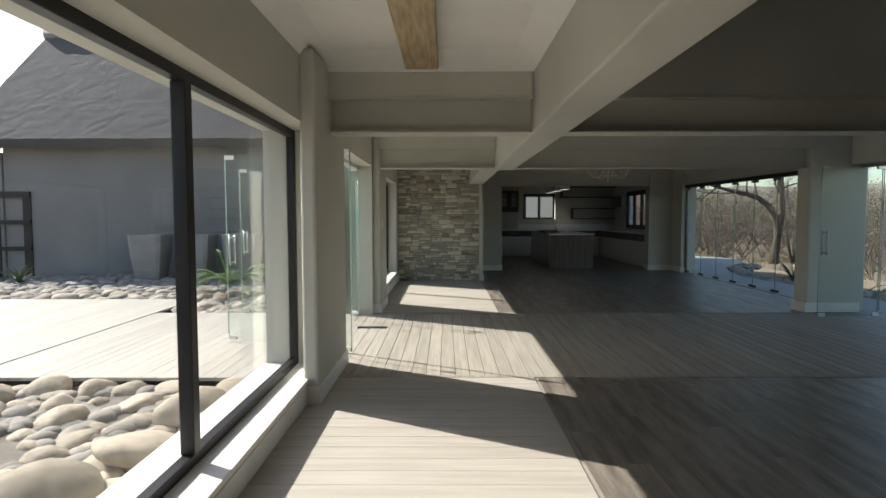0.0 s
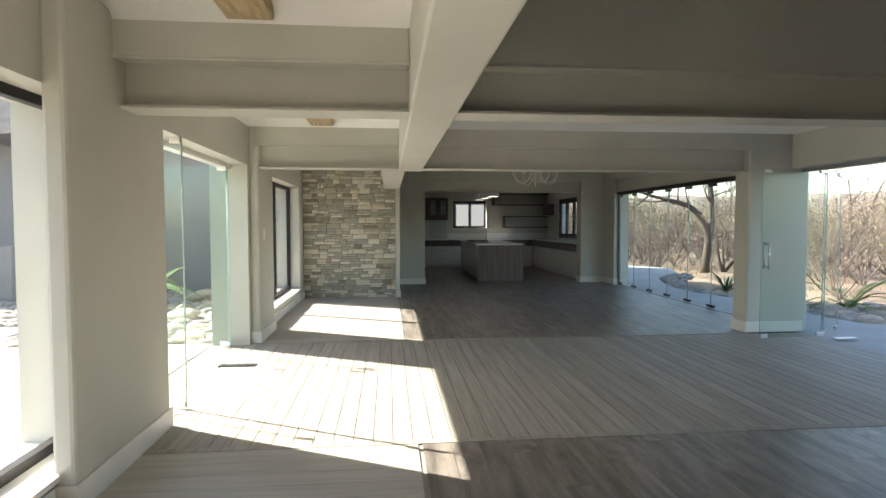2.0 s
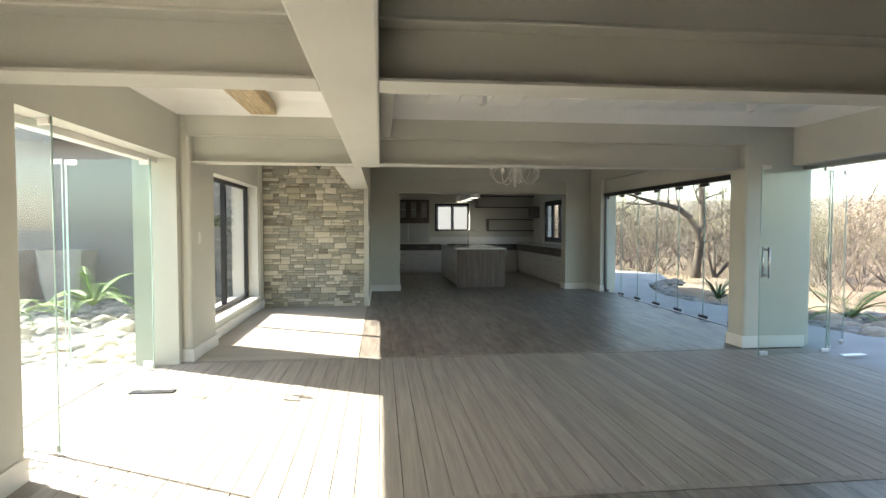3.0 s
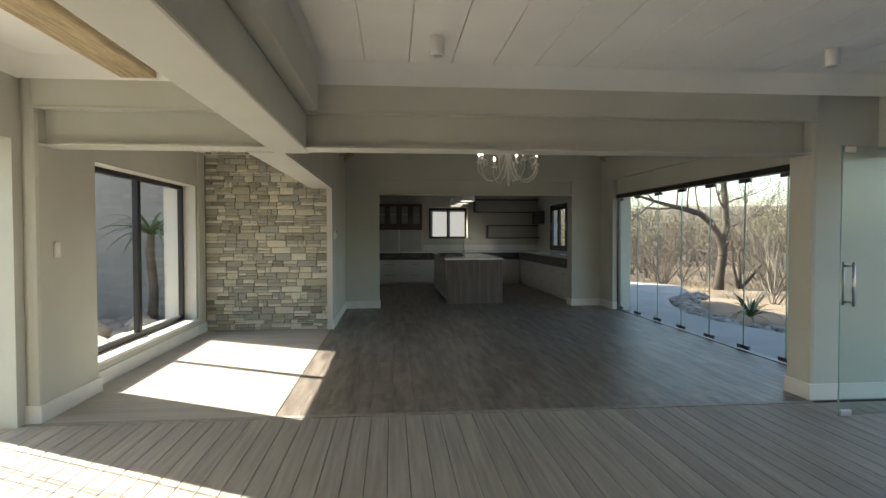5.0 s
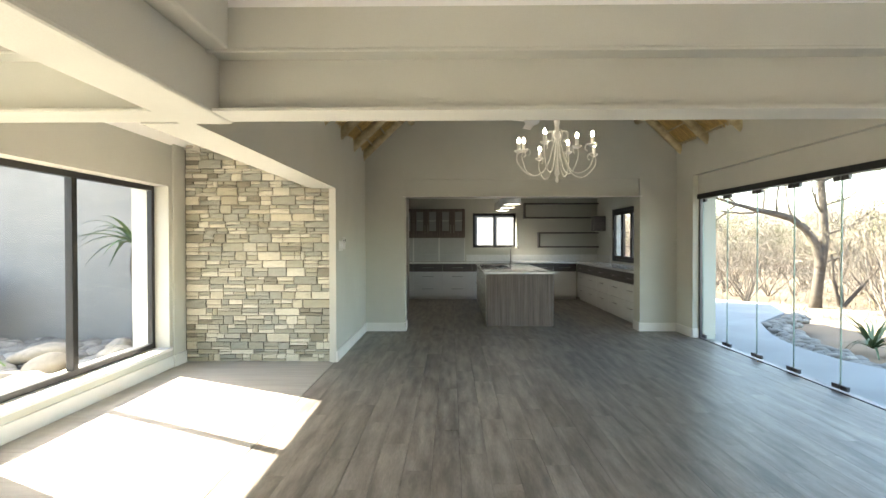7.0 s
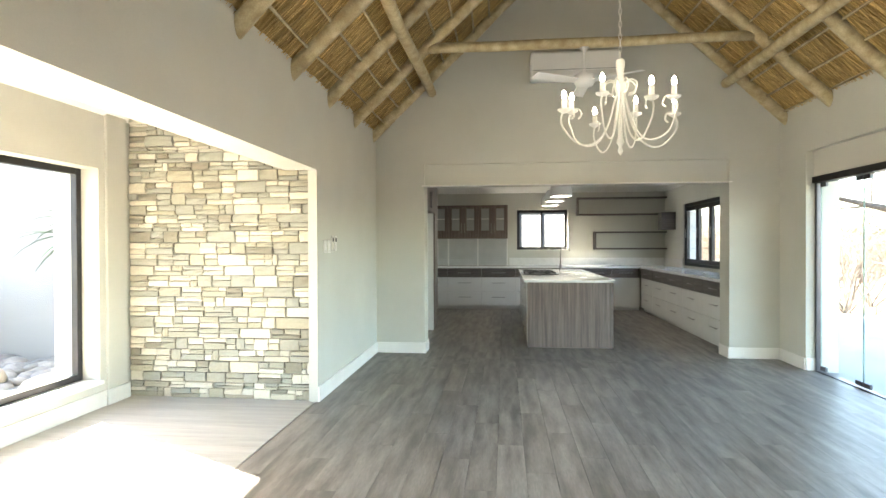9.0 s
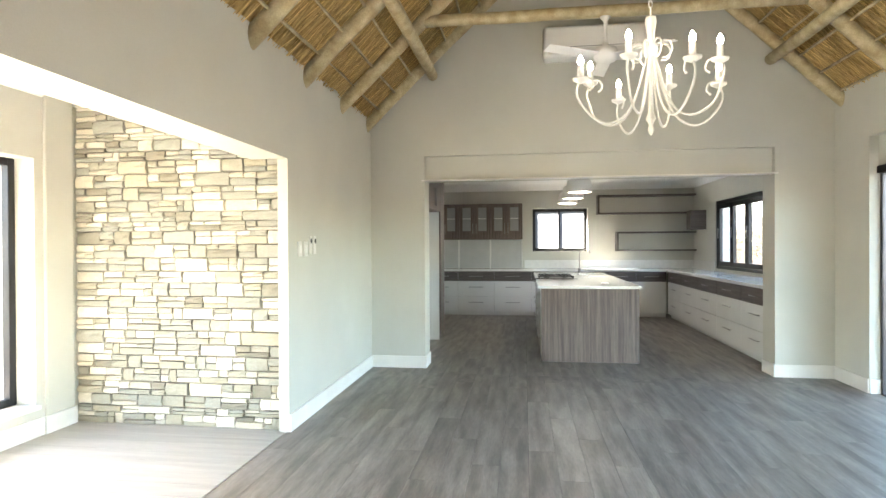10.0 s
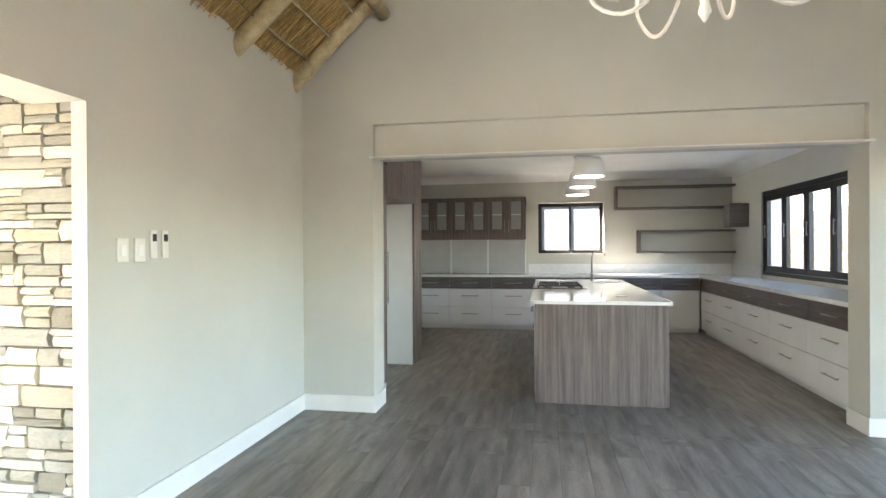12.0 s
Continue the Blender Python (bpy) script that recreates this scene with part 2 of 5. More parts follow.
for q in ((0, 1, 2), (5, 4, 3), (0, 3, 4, 1), (1, 4, 5, 2), (2, 5, 3, 0)):
    bm.faces.new([gable[i] for i in q])
setting("wall_gable", bm, PLASTER, "greige plastered gable under the thatch", "wall")
setting("wall_right", boxes(
    (XR, XRO, YREAR, 3.2, -0.4, 5.0), (XR, XRO, 3.2, 7.14, 2.10, 2.95), (XR + 0.08, XRO, 7.40, 12.86, 2.12, 2.40), (XR, XRO, 7.14, 12.86, 2.40, 2.95), (XR, XRO, 12.86, YK, -0.4, 2.95)),
    PLASTER, "greige wall with wide openings for folding glass doors", "wall")
bm = bmesh.new()
box(bm, 5.22, 6.05, 7.14, 7.44, 0, 2.72, bevel=0.03)
setting("wall_pillar_4", bm, PLASTER, "greige plastered wing wall between two folding glass doors", "pillar")
setting("wall_rear", boxes((XO, XRO, YREAR - 0.3, YREAR, -0.4, 5.0)), PLASTER, "greige plastered rear wall", "wall")
setting("wall_kitchen", boxes(
    (0.2, 2.79, YBACK, YBACK + 0.25, -0.3, 3.0), (3.91, 6.3, YBACK, YBACK + 0.25, -0.3, 3.0), (2.79, 3.91, YBACK, YBACK + 0.25, 2.16, 3.0), (2.79, 3.91, YBACK, YBACK + 0.25, -0.3, 1.27),
    (XKR, 6.3, YK2, 15.0, -0.3, 3.0), (XKR, 6.3, 17.72, YBACK, -0.3, 3.0), (XKR, 6.3, 15.0, 17.72, 2.16, 3.0), (XKR, 6.3, 15.0, 17.72, -0.3, 0.97),
    (0.2, 0.62, YK2, YBACK, -0.3, 3.0)), PLASTER, "greige plastered kitchen walls with window openings", "wall")


# beams: a plastered upper part, a set-back web and a thin bottom flange
def cross_beam(name, x0, x1, y, top, label):
    bm = bmesh.new()
    box(bm, x0, x1, y, y + 0.34, 2.33, top, bevel=0.012)
    box(bm, x0, x1, y + 0.15, y + 0.21, ZB + 0.012, 2.33)
    box(bm, x0, x1, y - 0.008, y + 0.02, 2.318, 2.336, bevel=0.005)
    box(bm, x0, x1, y + 0.06, y + 0.30, ZB, ZB + 0.014)
    return setting(name, bm, PLASTER, label, "beam")


cross_beam("beam_1", XP - 0.02, XB0, YB1, 2.9, "greige plastered cross beam with a recessed web")
cross_beam("beam_2", XB1, XR, YB1, 5.0, "greige plastered cross beam with a recessed web")
cross_beam("beam_3", XP - 0.02, XB0, YB2, 2.9, "greige plastered cross beam with a recessed web")
cross_beam("beam_4", XB1, 5.24, YB2, 2.9, "greige plastered cross beam with a recessed web")
bm = bmesh.new()
box(bm, XB0, XB1, YREAR, 7.44, ZB - 0.006, 2.9, bevel=0.014)
setting("beam_5", bm, PLASTER, "long greige plastered beam along the room", "beam")
setting("beam_6", boxes((XB1, 1.18, YB1 + 0.34, YB2, 2.33, 2.9), bevel=0.012), PLASTER, "greige plastered beam edge", "beam")
setting("wall_near_upper", boxes((XB0 + 0.02, XB1 - 0.02, YREAR, YB1, 2.9, 5.0)), PLASTER, "greige upper wall of the first room", "wall")
setting("wall_gable_near", boxes((0.3, 6.46, 7.44, 7.6, 2.75, 6.0)), PLASTER, "greige gable above the beam", "wall")


# ceilings with a sloped cove
def coved(name, x0, x1, y0, y1, label, grooves=False):
    bm = bmesh.new()
    c = 0.16
    lo = [bm.verts.new(p) for p in ((x0, y0, 2.53), (x1, y0, 2.53), (x1, y1, 2.53), (x0, y1, 2.53))]
    md = [bm.verts.new(p) for p in ((x0 + c * .35, y0 + c * .35, 2.61), (x1 - c * .35, y0 + c * .35, 2.61), (x1 - c * .35, y1 - c * .35, 2.61), (x0 + c * .35, y1 - c * .35, 2.61))]
    hi = [bm.verts.new(p) for p in ((x0 + c, y0 + c, ZC), (x1 - c, y0 + c, ZC), (x1 - c, y1 - c, ZC), (x0 + c, y1 - c, ZC))]
    for a, b in ((lo, md), (md, hi)):
        for i in range(4):
            bm.faces.new((a[i], a[(i + 1) % 4], b[(i + 1) % 4], b[i])).smooth = True
    if grooves:
        # boards laid along the room, with shadow gaps between them
        n = int((x1 - x0 - 2 * c) / 0.30)
        w = (x1 - x0 - 2 * c) / n
        for i in range(n):
            box(bm, x0 + c + i * w + 0.004, x0 + c + (i + 1) * w - 0.004, y0 + c, y1 - c, ZC, ZC + 0.02)
    box(bm, x0, x1, y0, y1, ZC + (0.016 if grooves else 0.001), ZC + 0.1)
    return setting(name, bm, CEIL, label, "ceiling")


coved("ceiling_1", XL, XB0, YREAR, YB1, "white ceiling with rounded coving")
coved("ceiling_2", XL, XB0, YB1 + 0.34, YB2, "white ceiling with rounded coving")
coved("ceiling_3", XL, XB0, YB2 + 0.34, YS + 0.05, "white ceiling with rounded coving")
coved("ceiling_4", XB1, XR, YB1 + 0.34, YB2, "white boarded ceiling with grooves and coving", True)
# never in view: borrows the dark roof colour so less light reaches beam_2
setting("ceiling_5", boxes((XB0, XRO, YREAR - 0.2, YB1 + 0.2, 5.0, 5.1)), THATCH_OUT, "unseen high ceiling of the first room, coloured dark to cut bounce light", "ceiling")
coved("ceiling_6", 0.62, XKR, YK2, YBACK, "white kitchen ceiling with cornice")
setting("roof_slab", boxes((XO, XB0 + 0.02, YREAR - 0.3, YS + 0.3, 2.95, 3.05), (XB0 + 0.02, XRO, YB1 + 0.34, 7.5, 2.95, 3.05), (0.2, 6.3, YK2, YBACK + 0.25, 3.0, 3.1)), PLASTER, "plain flat roof slab", "roof")

# floors
setting("floor_base", boxes((XO, XRO, YREAR - 0.3, YBACK + 0.25, -0.30, -0.03)), GAP, "dark screed under the floor finishes", "floor")
floor_vinyl_near = setting("floor_vinyl_near", boxes((0.86, XR, YREAR, 3.86, -0.03, -0.008)), VINYL_SUB, "grey-brown wood-look vinyl plank floor", "floor")
floor_vinyl = setting("floor_vinyl", boxes((0.84, XRO - 0.2, 7.12, YBACK, -0.03, -0.008)), VINYL_SUB, "grey-brown wood-look vinyl plank floor", "floor")
floor_tile = setting("floor_tile", boxes((XL, 0.86, YREAR, 3.86, -0.03, -0.008), (XL, 0.84, 7.12, YS + 0.05, -0.03, -0.008)), GROUT, "pale wood-look tile floor strip along the windows", "floor")
setting("trim_threshold", boxes((XL, XR, 3.86, 3.92, -0.03, 0.003), (XL, 5.2, 7.06, 7.12, -0.03, 0.003)), DECK, "pale wooden threshold strip", "threshold")
setting("ground", boxes((-400, 400, -400, 500, -0.8, -0.42)), SOIL, "dry reddish soil with sparse straw", "ground")


# ---- trim ----
def skirting(name, *rows):
    bm = bmesh.new()
    for r in rows:
        box(bm, *r, bevel=0.003)
    return setting(name, bm, WHITE, "white painted skirting board", "skirting")


H = 0.135
skirting("baseboard_1", (XP, XP + 0.016, 3.17, 4.36, 0, H), (XL, XP + 0.016, 3.154, 3.17, 0, H))
skirting("baseboard_2", (XP, XP + 0.016, 7.12, 7.98, 0, H), (XL - 0.2, XP + 0.016, 7.104, 7.12, 0, H), (XL, XP + 0.016, 7.98, 7.996, 0, H))
skirting("baseboard_3", (XL, XL + 0.016, 7.996, 10.84, 0, H), (-0.945, -0.929, 10.86, YS, 0, H), (XL, -0.929, 10.844, 10.86, 0, H))
skirting("baseboard_4", (0.86, 0.876, YS - 0.02, YK, 0, H), (0.876, 1.506, YK - 0.016, YK, 0, H), (1.49, 1.506, YK, YK2, 0, H))
skirting("baseboard_5", (5.204, XR, YK - 0.016, YK, 0, H), (5.204, 5.22, YK, YK2, 0, H), (XR - 0.016, XR, 12.86, YK - 0.016, 0, H), (XR, 5.9, 12.844, 12.86, 0, H))
skirting("baseboard_6", (5.204, 5.22, 7.14, 7.44, 0, H), (5.204, 5.98, 7.124, 7.14, 0, H), (XL, XL + 0.016, YREAR, 3.15, 0, H))
setting("sill_1", boxes((XW - 0.26, XL + 0.03, -0.15, 3.62, 0.157, 0.19), bevel=0.006), WHITE, "white painted window sill", "sill")
setting("sill_2", boxes((XW - 0.26, XL + 0.03, 8.08, 10.80, 0.202, 0.235), bevel=0.006), WHITE, "white painted window sill", "sill")


# ---- windows and doors ----
def window(name, x, y0, y1, z0, z1, muntins, label, w=0.055):
    """A dark-framed fixed window in a wall that runs along y."""
    e = tagged(new(name), label, "window", kind="structure")
    bm = boxes((x - 0.03, x + 0.03, y0, y0 + w, z0, z1), (x - 0.03, x + 0.03, y1 - w, y1, z0, z1),
               (x - 0.03, x + 0.03, y0 + w, y1 - w, z0, z0 + w), (x - 0.03, x + 0.03, y0 + w, y1 - w, z1 - w, z1), bevel=0.004)
    part("window_frame", bm, BLACK, e)
    stops = [y0 + w * 0.6] + list(muntins) + [y1 - w * 0.6]
    for m in muntins:
        part("mullion", boxes((x - 0.035, x + 0.035, m - 0.035, m + 0.035, z0 + w, z1 - w), bevel=0.004), BLACK, e)
    for a, b in zip(stops, stops[1:]):
        p = part("pane", boxes((x - 0.003, x + 0.003, a, b, z0 + w * 0.6, z1 - w * 0.6)), GLASS, e)
        p.visible_shadow = False
    return e


window("window_1", XW, -0.15, 3.62, 0.19, 2.06, (1.74,), "large black-framed fixed window with two panes")
window("window_2", XW, 8.08, 10.78, 0.235, 2.06, (9.42,), "black-framed fixed window with two panes")


def glass_leaf(parent, a, b, z0=0.02, z1=2.05, handle=False, edge=True, metal=DARKSTEEL, glass=GREENGLASS):
    """A frameless glass leaf from plan point a to b, with clamps and a green edge."""
    a, b = Vector((*a, 0)), Vector((*b, 0))
    d = (b - a).normalized()
    nrm = Vector((-d.y, d.x, 0))
    bm = bmesh.new()
    vs = [bm.verts.new(p + nrm * s + Vector((0, 0, z))) for p in (a, b) for s in (-0.005, 0.005) for z in (z0, z1)]
    for q in ((0, 1, 3, 2), (4, 6, 7, 5), (0, 4, 5, 1), (2, 3, 7, 6), (0, 2, 6, 4), (1, 5, 7, 3)):
        bm.faces.new([vs[i] for i in q])
    leaf = part("glass_leaf", bm, glass, parent)
    leaf.visible_shadow = False
    if edge:
        for p in (a, b):
            bm = bmesh.new()
            cyl(bm, p + Vector((0, 0, z0)), p + Vector((0, 0, z1)), 0.006, n=6)
            part("glass_edge", bm, EDGE, leaf)
    for p, s in ((a, 1), (b, -1)):
        for z in (z0, z1 - 0.05):
            c = p + d * s * 0.055
            bm = bmesh.new()
            box(bm, -0.05, 0.05, -0.015, 0.015, 0, 0.045, bevel=0.004)
            bmesh.ops.transform(bm, matrix=Matrix.Translation(c + Vector((0, 0, z))) @ d.to_track_quat('X', 'Z').to_matrix().to_4x4(), verts=bm.verts)
            part("clamp", bm, metal, leaf)
    if handle:
        bm = bmesh.new()
        for s in (-0.045, 0.045):
            c = b - d * 0.07
            tube(bm, [c + nrm * s + Vector((0, 0, 0.85)), c + nrm * s + Vector((0, 0, 1.18))], 0.011)
        for z in (0.88, 1.15):
            cyl(bm, c + nrm * -0.045 + Vector((0, 0, z)), c + nrm * 0.045 + Vector((0, 0, z)), 0.008)
        part("handle", bm, STEEL, leaf, "brushed steel pull handle")
    return leaf


# folding glass doors of the dining room, closed, looking out on the terrace
fold = tagged(new("door_1"), "closed frameless folding glass doors with steel clamps", "glass door", kind="structure")
part("head_track", boxes((5.86, 5.98, 7.44, 12.86, 2.05, 2.12), bevel=0.004), BLACK, fold)
part("floor_track", boxes((5.89, 5.95, 7.44, 12.86, -0.008, 0.006)), DARKSTEEL, fold)
part("jamb", boxes((5.89, 5.95, 12.825, 12.86, 0.0, 2.05), bevel=0.004), DARKSTEEL, fold)
for i in range(7):
    y = 12.79 - i * 0.735
    glass_leaf(fold, (5.92, y - 0.004), (5.92, max(y - 0.731, 7.47)))
# right folding doors, stacked open
foldr = tagged(new("door_2"), "frameless folding glass doors, stacked open with a steel pull handle", "glass door", kind="structure")
part("head_track", boxes((5.92, 6.02, 3.2, 7.13, 2.05, 2.10), bevel=0.004), STEEL, foldr)
glass_leaf(foldr, (5.96, 6.74), (5.08, 6.67), handle=True, metal=STEEL, glass=TINTGLASS)
glass_leaf(foldr, (5.98, 6.80), (6.50, 7.16), metal=STEEL)
part("floor_plate", boxes((6.02, 6.30, 6.60, 6.68, 0.0, 0.012), bevel=0.003), STEEL, foldr)
# left folding doors, stacked open towards the courtyard
foldl = tagged(new("door_3"), "frameless folding glass doors, stacked open towards the courtyard", "glass door", kind="structure")
part("head_track", boxes((-1.24, -1.14, 4.36, 7.02, 2.03, 2.08), bevel=0.004), WHITE, foldl)
glass_leaf(foldl, (-1.12, 6.80), (-1.98, 7.00), metal=WHITE)
glass_leaf(foldl, (-1.16, 6.90), (-2.02, 7.06), metal=WHITE)
glass_leaf(foldl, (-1.98, 6.92), (-2.84, 7.10), handle=True, metal=WHITE)
glass_leaf(foldl, (-0.87, 4.70), (-1.50, 5.02), metal=WHITE)
glass_leaf(foldl, (-1.51, 5.03), (-2.34, 5.30), handle=True, metal=WHITE)
part("floor_plate", boxes((-1.02, -0.66, 5.98, 6.07, 0.002, 0.012), bevel=0.003), DARKSTEEL, foldl)

# ---- roof over the dining room ----
SLOPE = 0.95


def thatch_z(x, off=0.0):
    return 2.86 + off + (min(x - 0.86, 5.9 - x)) * SLOPE


bm = bmesh.new()
rng = random.Random(11)
xs = [0.40 + i * (2.98 / 40) for i in range(41)]
for side in (0, 1):
    grid = []
    for x in xs:
        xx = x if side == 0 else 6.76 - x
        row = [bm.verts.new((xx, 7.46 + j * 0.1, thatch_z(xx) + rng.uniform(-0.018, 0.018))) for j in range(61)]
        grid.append(row)
    for i in range(40):
        for j in range(60):
            bm.faces.new((grid[i][j], grid[i + 1][j], grid[i + 1][j + 1], grid[i][j + 1]))
thatch = setting("ceiling_thatch", bm, THATCH, "golden thatch seen from below between poles", "thatch ceiling")
# loose reeds under the thatch
bm = bmesh.new()
for k in range(9000):
    side = rng.random() < 0.5
    x = rng.uniform(0.75, 3.3)
    y = rng.uniform(8.2, 13.44)
    ln = rng.uniform(0.12, 0.32)
    dy = rng.uniform(-0.03, 0.03)
    o1, o2 = rng.uniform(-0.045, 0.0), rng.uniform(-0.05, 0.0)
    w = rng.uniform(0.003, 0.006)
    pa, pb = Vector((x, y, thatch_z(x, o1))), Vector((x + ln, y + dy, thatch_z(x + ln, o2)))
    if side:
        pa.x, pb.x = 6.76 - pa.x, 6.76 - pb.x
    v = [bm.verts.new(p + Vector((0, s * w, 0))) for p in (pa, pb) for s in (-1, 1)]
    v.append(bm.verts.new((pa + pb) / 2 + Vector((0, 0, -0.006))))
    bm.faces.new((v[0], v[1], v[4])), bm.faces.new((v[1], v[3], v[4])), bm.faces.new((v[3], v[2], v[4])), bm.faces.new((v[2], v[0], v[4]))
me = bpy.data.meshes.new("thatch_reeds")
bm.to_mesh(me)
bm.free()
REED = mat("thatch_reed", (0.72, 0.50, 0.19), 0.8, var=0.2, scale=5, fine=40, bump=0.1, island=0.4)
me.materials.append(REED)
tagged(new("thatch_reeds", me), "loose golden reeds hanging from the thatch", "thatch", kind="stuff")
bm = bmesh.new()
for s in (0, 1):
    pts = [(0.0, 7.3, 2.35), (3.38, 7.3, 5.6), (3.38, YK2 + 0.1, 5.6), (0.0, YK2 + 0.1, 2.35)]
    v = [bm.verts.new(((p[0] if s == 0 else 6.76 - p[0]), p[1], p[2] + dz)) for dz in (0.05, 0.25) for p in pts]
    for q in ((0, 1, 2, 3), (7, 6, 5, 4), (0, 4, 5, 1), (1, 5, 6, 2), (2, 6, 7, 3), (3, 7, 4, 0)):
        bm.faces.new([v[i] for i in q])
setting("roof_thatch", bm, THATCH_OUT, "thick weathered thatch roof", "roof")


def pole_mesh(a, b, r, wob=0.012, seed=0):
    bm = bmesh.new()
    g = random.Random(seed)
    a, b = Vector(a), Vector(b)
    n = 9
    pts, rad = [], []
    for i in range(n):
        t = i / (n - 1)
        w = 0 if i in (0, n - 1) else wob
        pts.append(a.lerp(b, t) + Vector((g.uniform(-w, w), g.uniform(-w, w), g.uniform(-w, w))))
        rad.append(r * (1.06 - 0.14 * t) * g.uniform(0.96, 1.04))
    tube(bm, pts, rad, n=12)
    return bm


RAF_Y = [13.33, 12.42, 11.50, 10.58, 9.66, 8.74, 7.82]
k = 0
for y in RAF_Y:
    for side in (0, 1):
        a, b = (0.80, y, 2.72), (3.38, y, 2.72 + 2.58 * SLOPE)
        if side:
            a, b = (5.96, y, 2.72), (3.38, y, 2.72 + 2.58 * SLOPE)
        ob = part("rafter", pole_mesh(a, b, 0.062, seed=k), POLE)
        tagged(ob, "round gum-pole rafter under the thatch", "rafter", group="roof poles")
        k += 1
for i in range(13):
    x = 1.0 + i * 0.19
    for side in (0, 1):
        xx = x if side == 0 else 6.76 - x
        ob = part("lath", pole_mesh((xx, 7.62, thatch_z(xx, -0.055)), (xx, 13.44, thatch_z(xx, -0.055)), 0.013, wob=0.012, seed=100 + i * 2 + side), POLE)
        tagged(ob, "thin round lath tying the thatch", "lath", group="thatch laths")
tagged(part("collar_tie", pole_mesh((1.52, 12.42, 3.54), (5.24, 12.42, 3.54), 0.055, seed=300), POLE), "horizontal gum-pole collar tie", "roof beam")
for n, x in enumerate((1.60, 5.16)):
    tagged(part("purlin", pole_mesh((x, 13.40, 3.32), (x, 7.62, 3.32), 0.055, seed=310 + n), POLE), "round gum-pole purlin under the rafters", "roof beam", group="roof purlins")

# ---- varnished beams under the strip ceilings ----
for y0, y1 in ((YREAR + 0.1, YB1 - 0.02), (YB1 + 0.36, YB2 - 0.02), (YB2 + 0.36, YS - 0.2)):
    e = thing("wooden_beam", "varnished pine box beam on the white ceiling", "beam", (-0.11, (y0 + y1) / 2, 2.56), "pine beams")
    L = (y1 - y0) / 2
    part("beam_box", boxes((-0.13, 0.13, -L, L, -0.02, 0.098), bevel=0.012), PINE, e)
    for s in (0.0,):
        bm = bmesh.new()
        lathe(bm, [(0.045, -0.026), (0.045, -0.02)], 16, (0, s * L))
        lamp = part("downlight", bm, WHITE, e, "small white recessed downlight")
        bm = bmesh.new()
        lathe(bm, [(0.028, -0.0285), (0.028, -0.0262)], 12, (0, s * L))
        part("lens", bm, glow("downlight_lens", (1, 0.85, 0.6), 3.0), lamp)

# cylindrical ceiling spots
for x, y in ((2.03, 6.38), (4.75, 6.38), (2.03, 4.7), (4.75, 4.7)):
    e = thing("ceiling_spot", "white cylindrical surface-mounted ceiling spotlight", "ceiling light", (x, y, ZC), "ceiling spots")
    bm = bmesh.new()
    lathe(bm, [(0.042, -0.12), (0.045, -0.115), (0.045, 0.0)], 20)
    part("housing", bm, CEIL, e)
    bm = bmesh.new()
    lathe(bm, [(0.032, -0.1215), (0.032, -0.1195)], 16)
    part("lens", bm, STEEL, e)


# ---- chandelier ----
IVORY = mat("ivory_painted_iron", (0.83, 0.81, 0.75), 0.45, var=0.06, scale=12, fine=80, bump=0.1)
BULB = glow("candle_bulb", (1.0, 0.93, 0.80), 7.0)
ch = thing("chandelier", "ivory wrought-iron chandelier with eight lit candle bulbs", "chandelier", (3.40, 10.75, 2.08))
bm = bmesh.new()
lathe(bm, [(0.004, 0.0), (0.02, 0.03), (0.012, 0.06), (0.016, 0.075), (0.03, 0.10), (0.018, 0.14), (0.012, 0.3), (0.014, 0.46), (0.035, 0.49), (0.045, 0.53), (0.03, 0.57), (0.022, 0.62), (0.035, 0.70), (0.03, 0.73), (0.01, 0.74)], 16)
part("stem", bm, IVORY, ch)
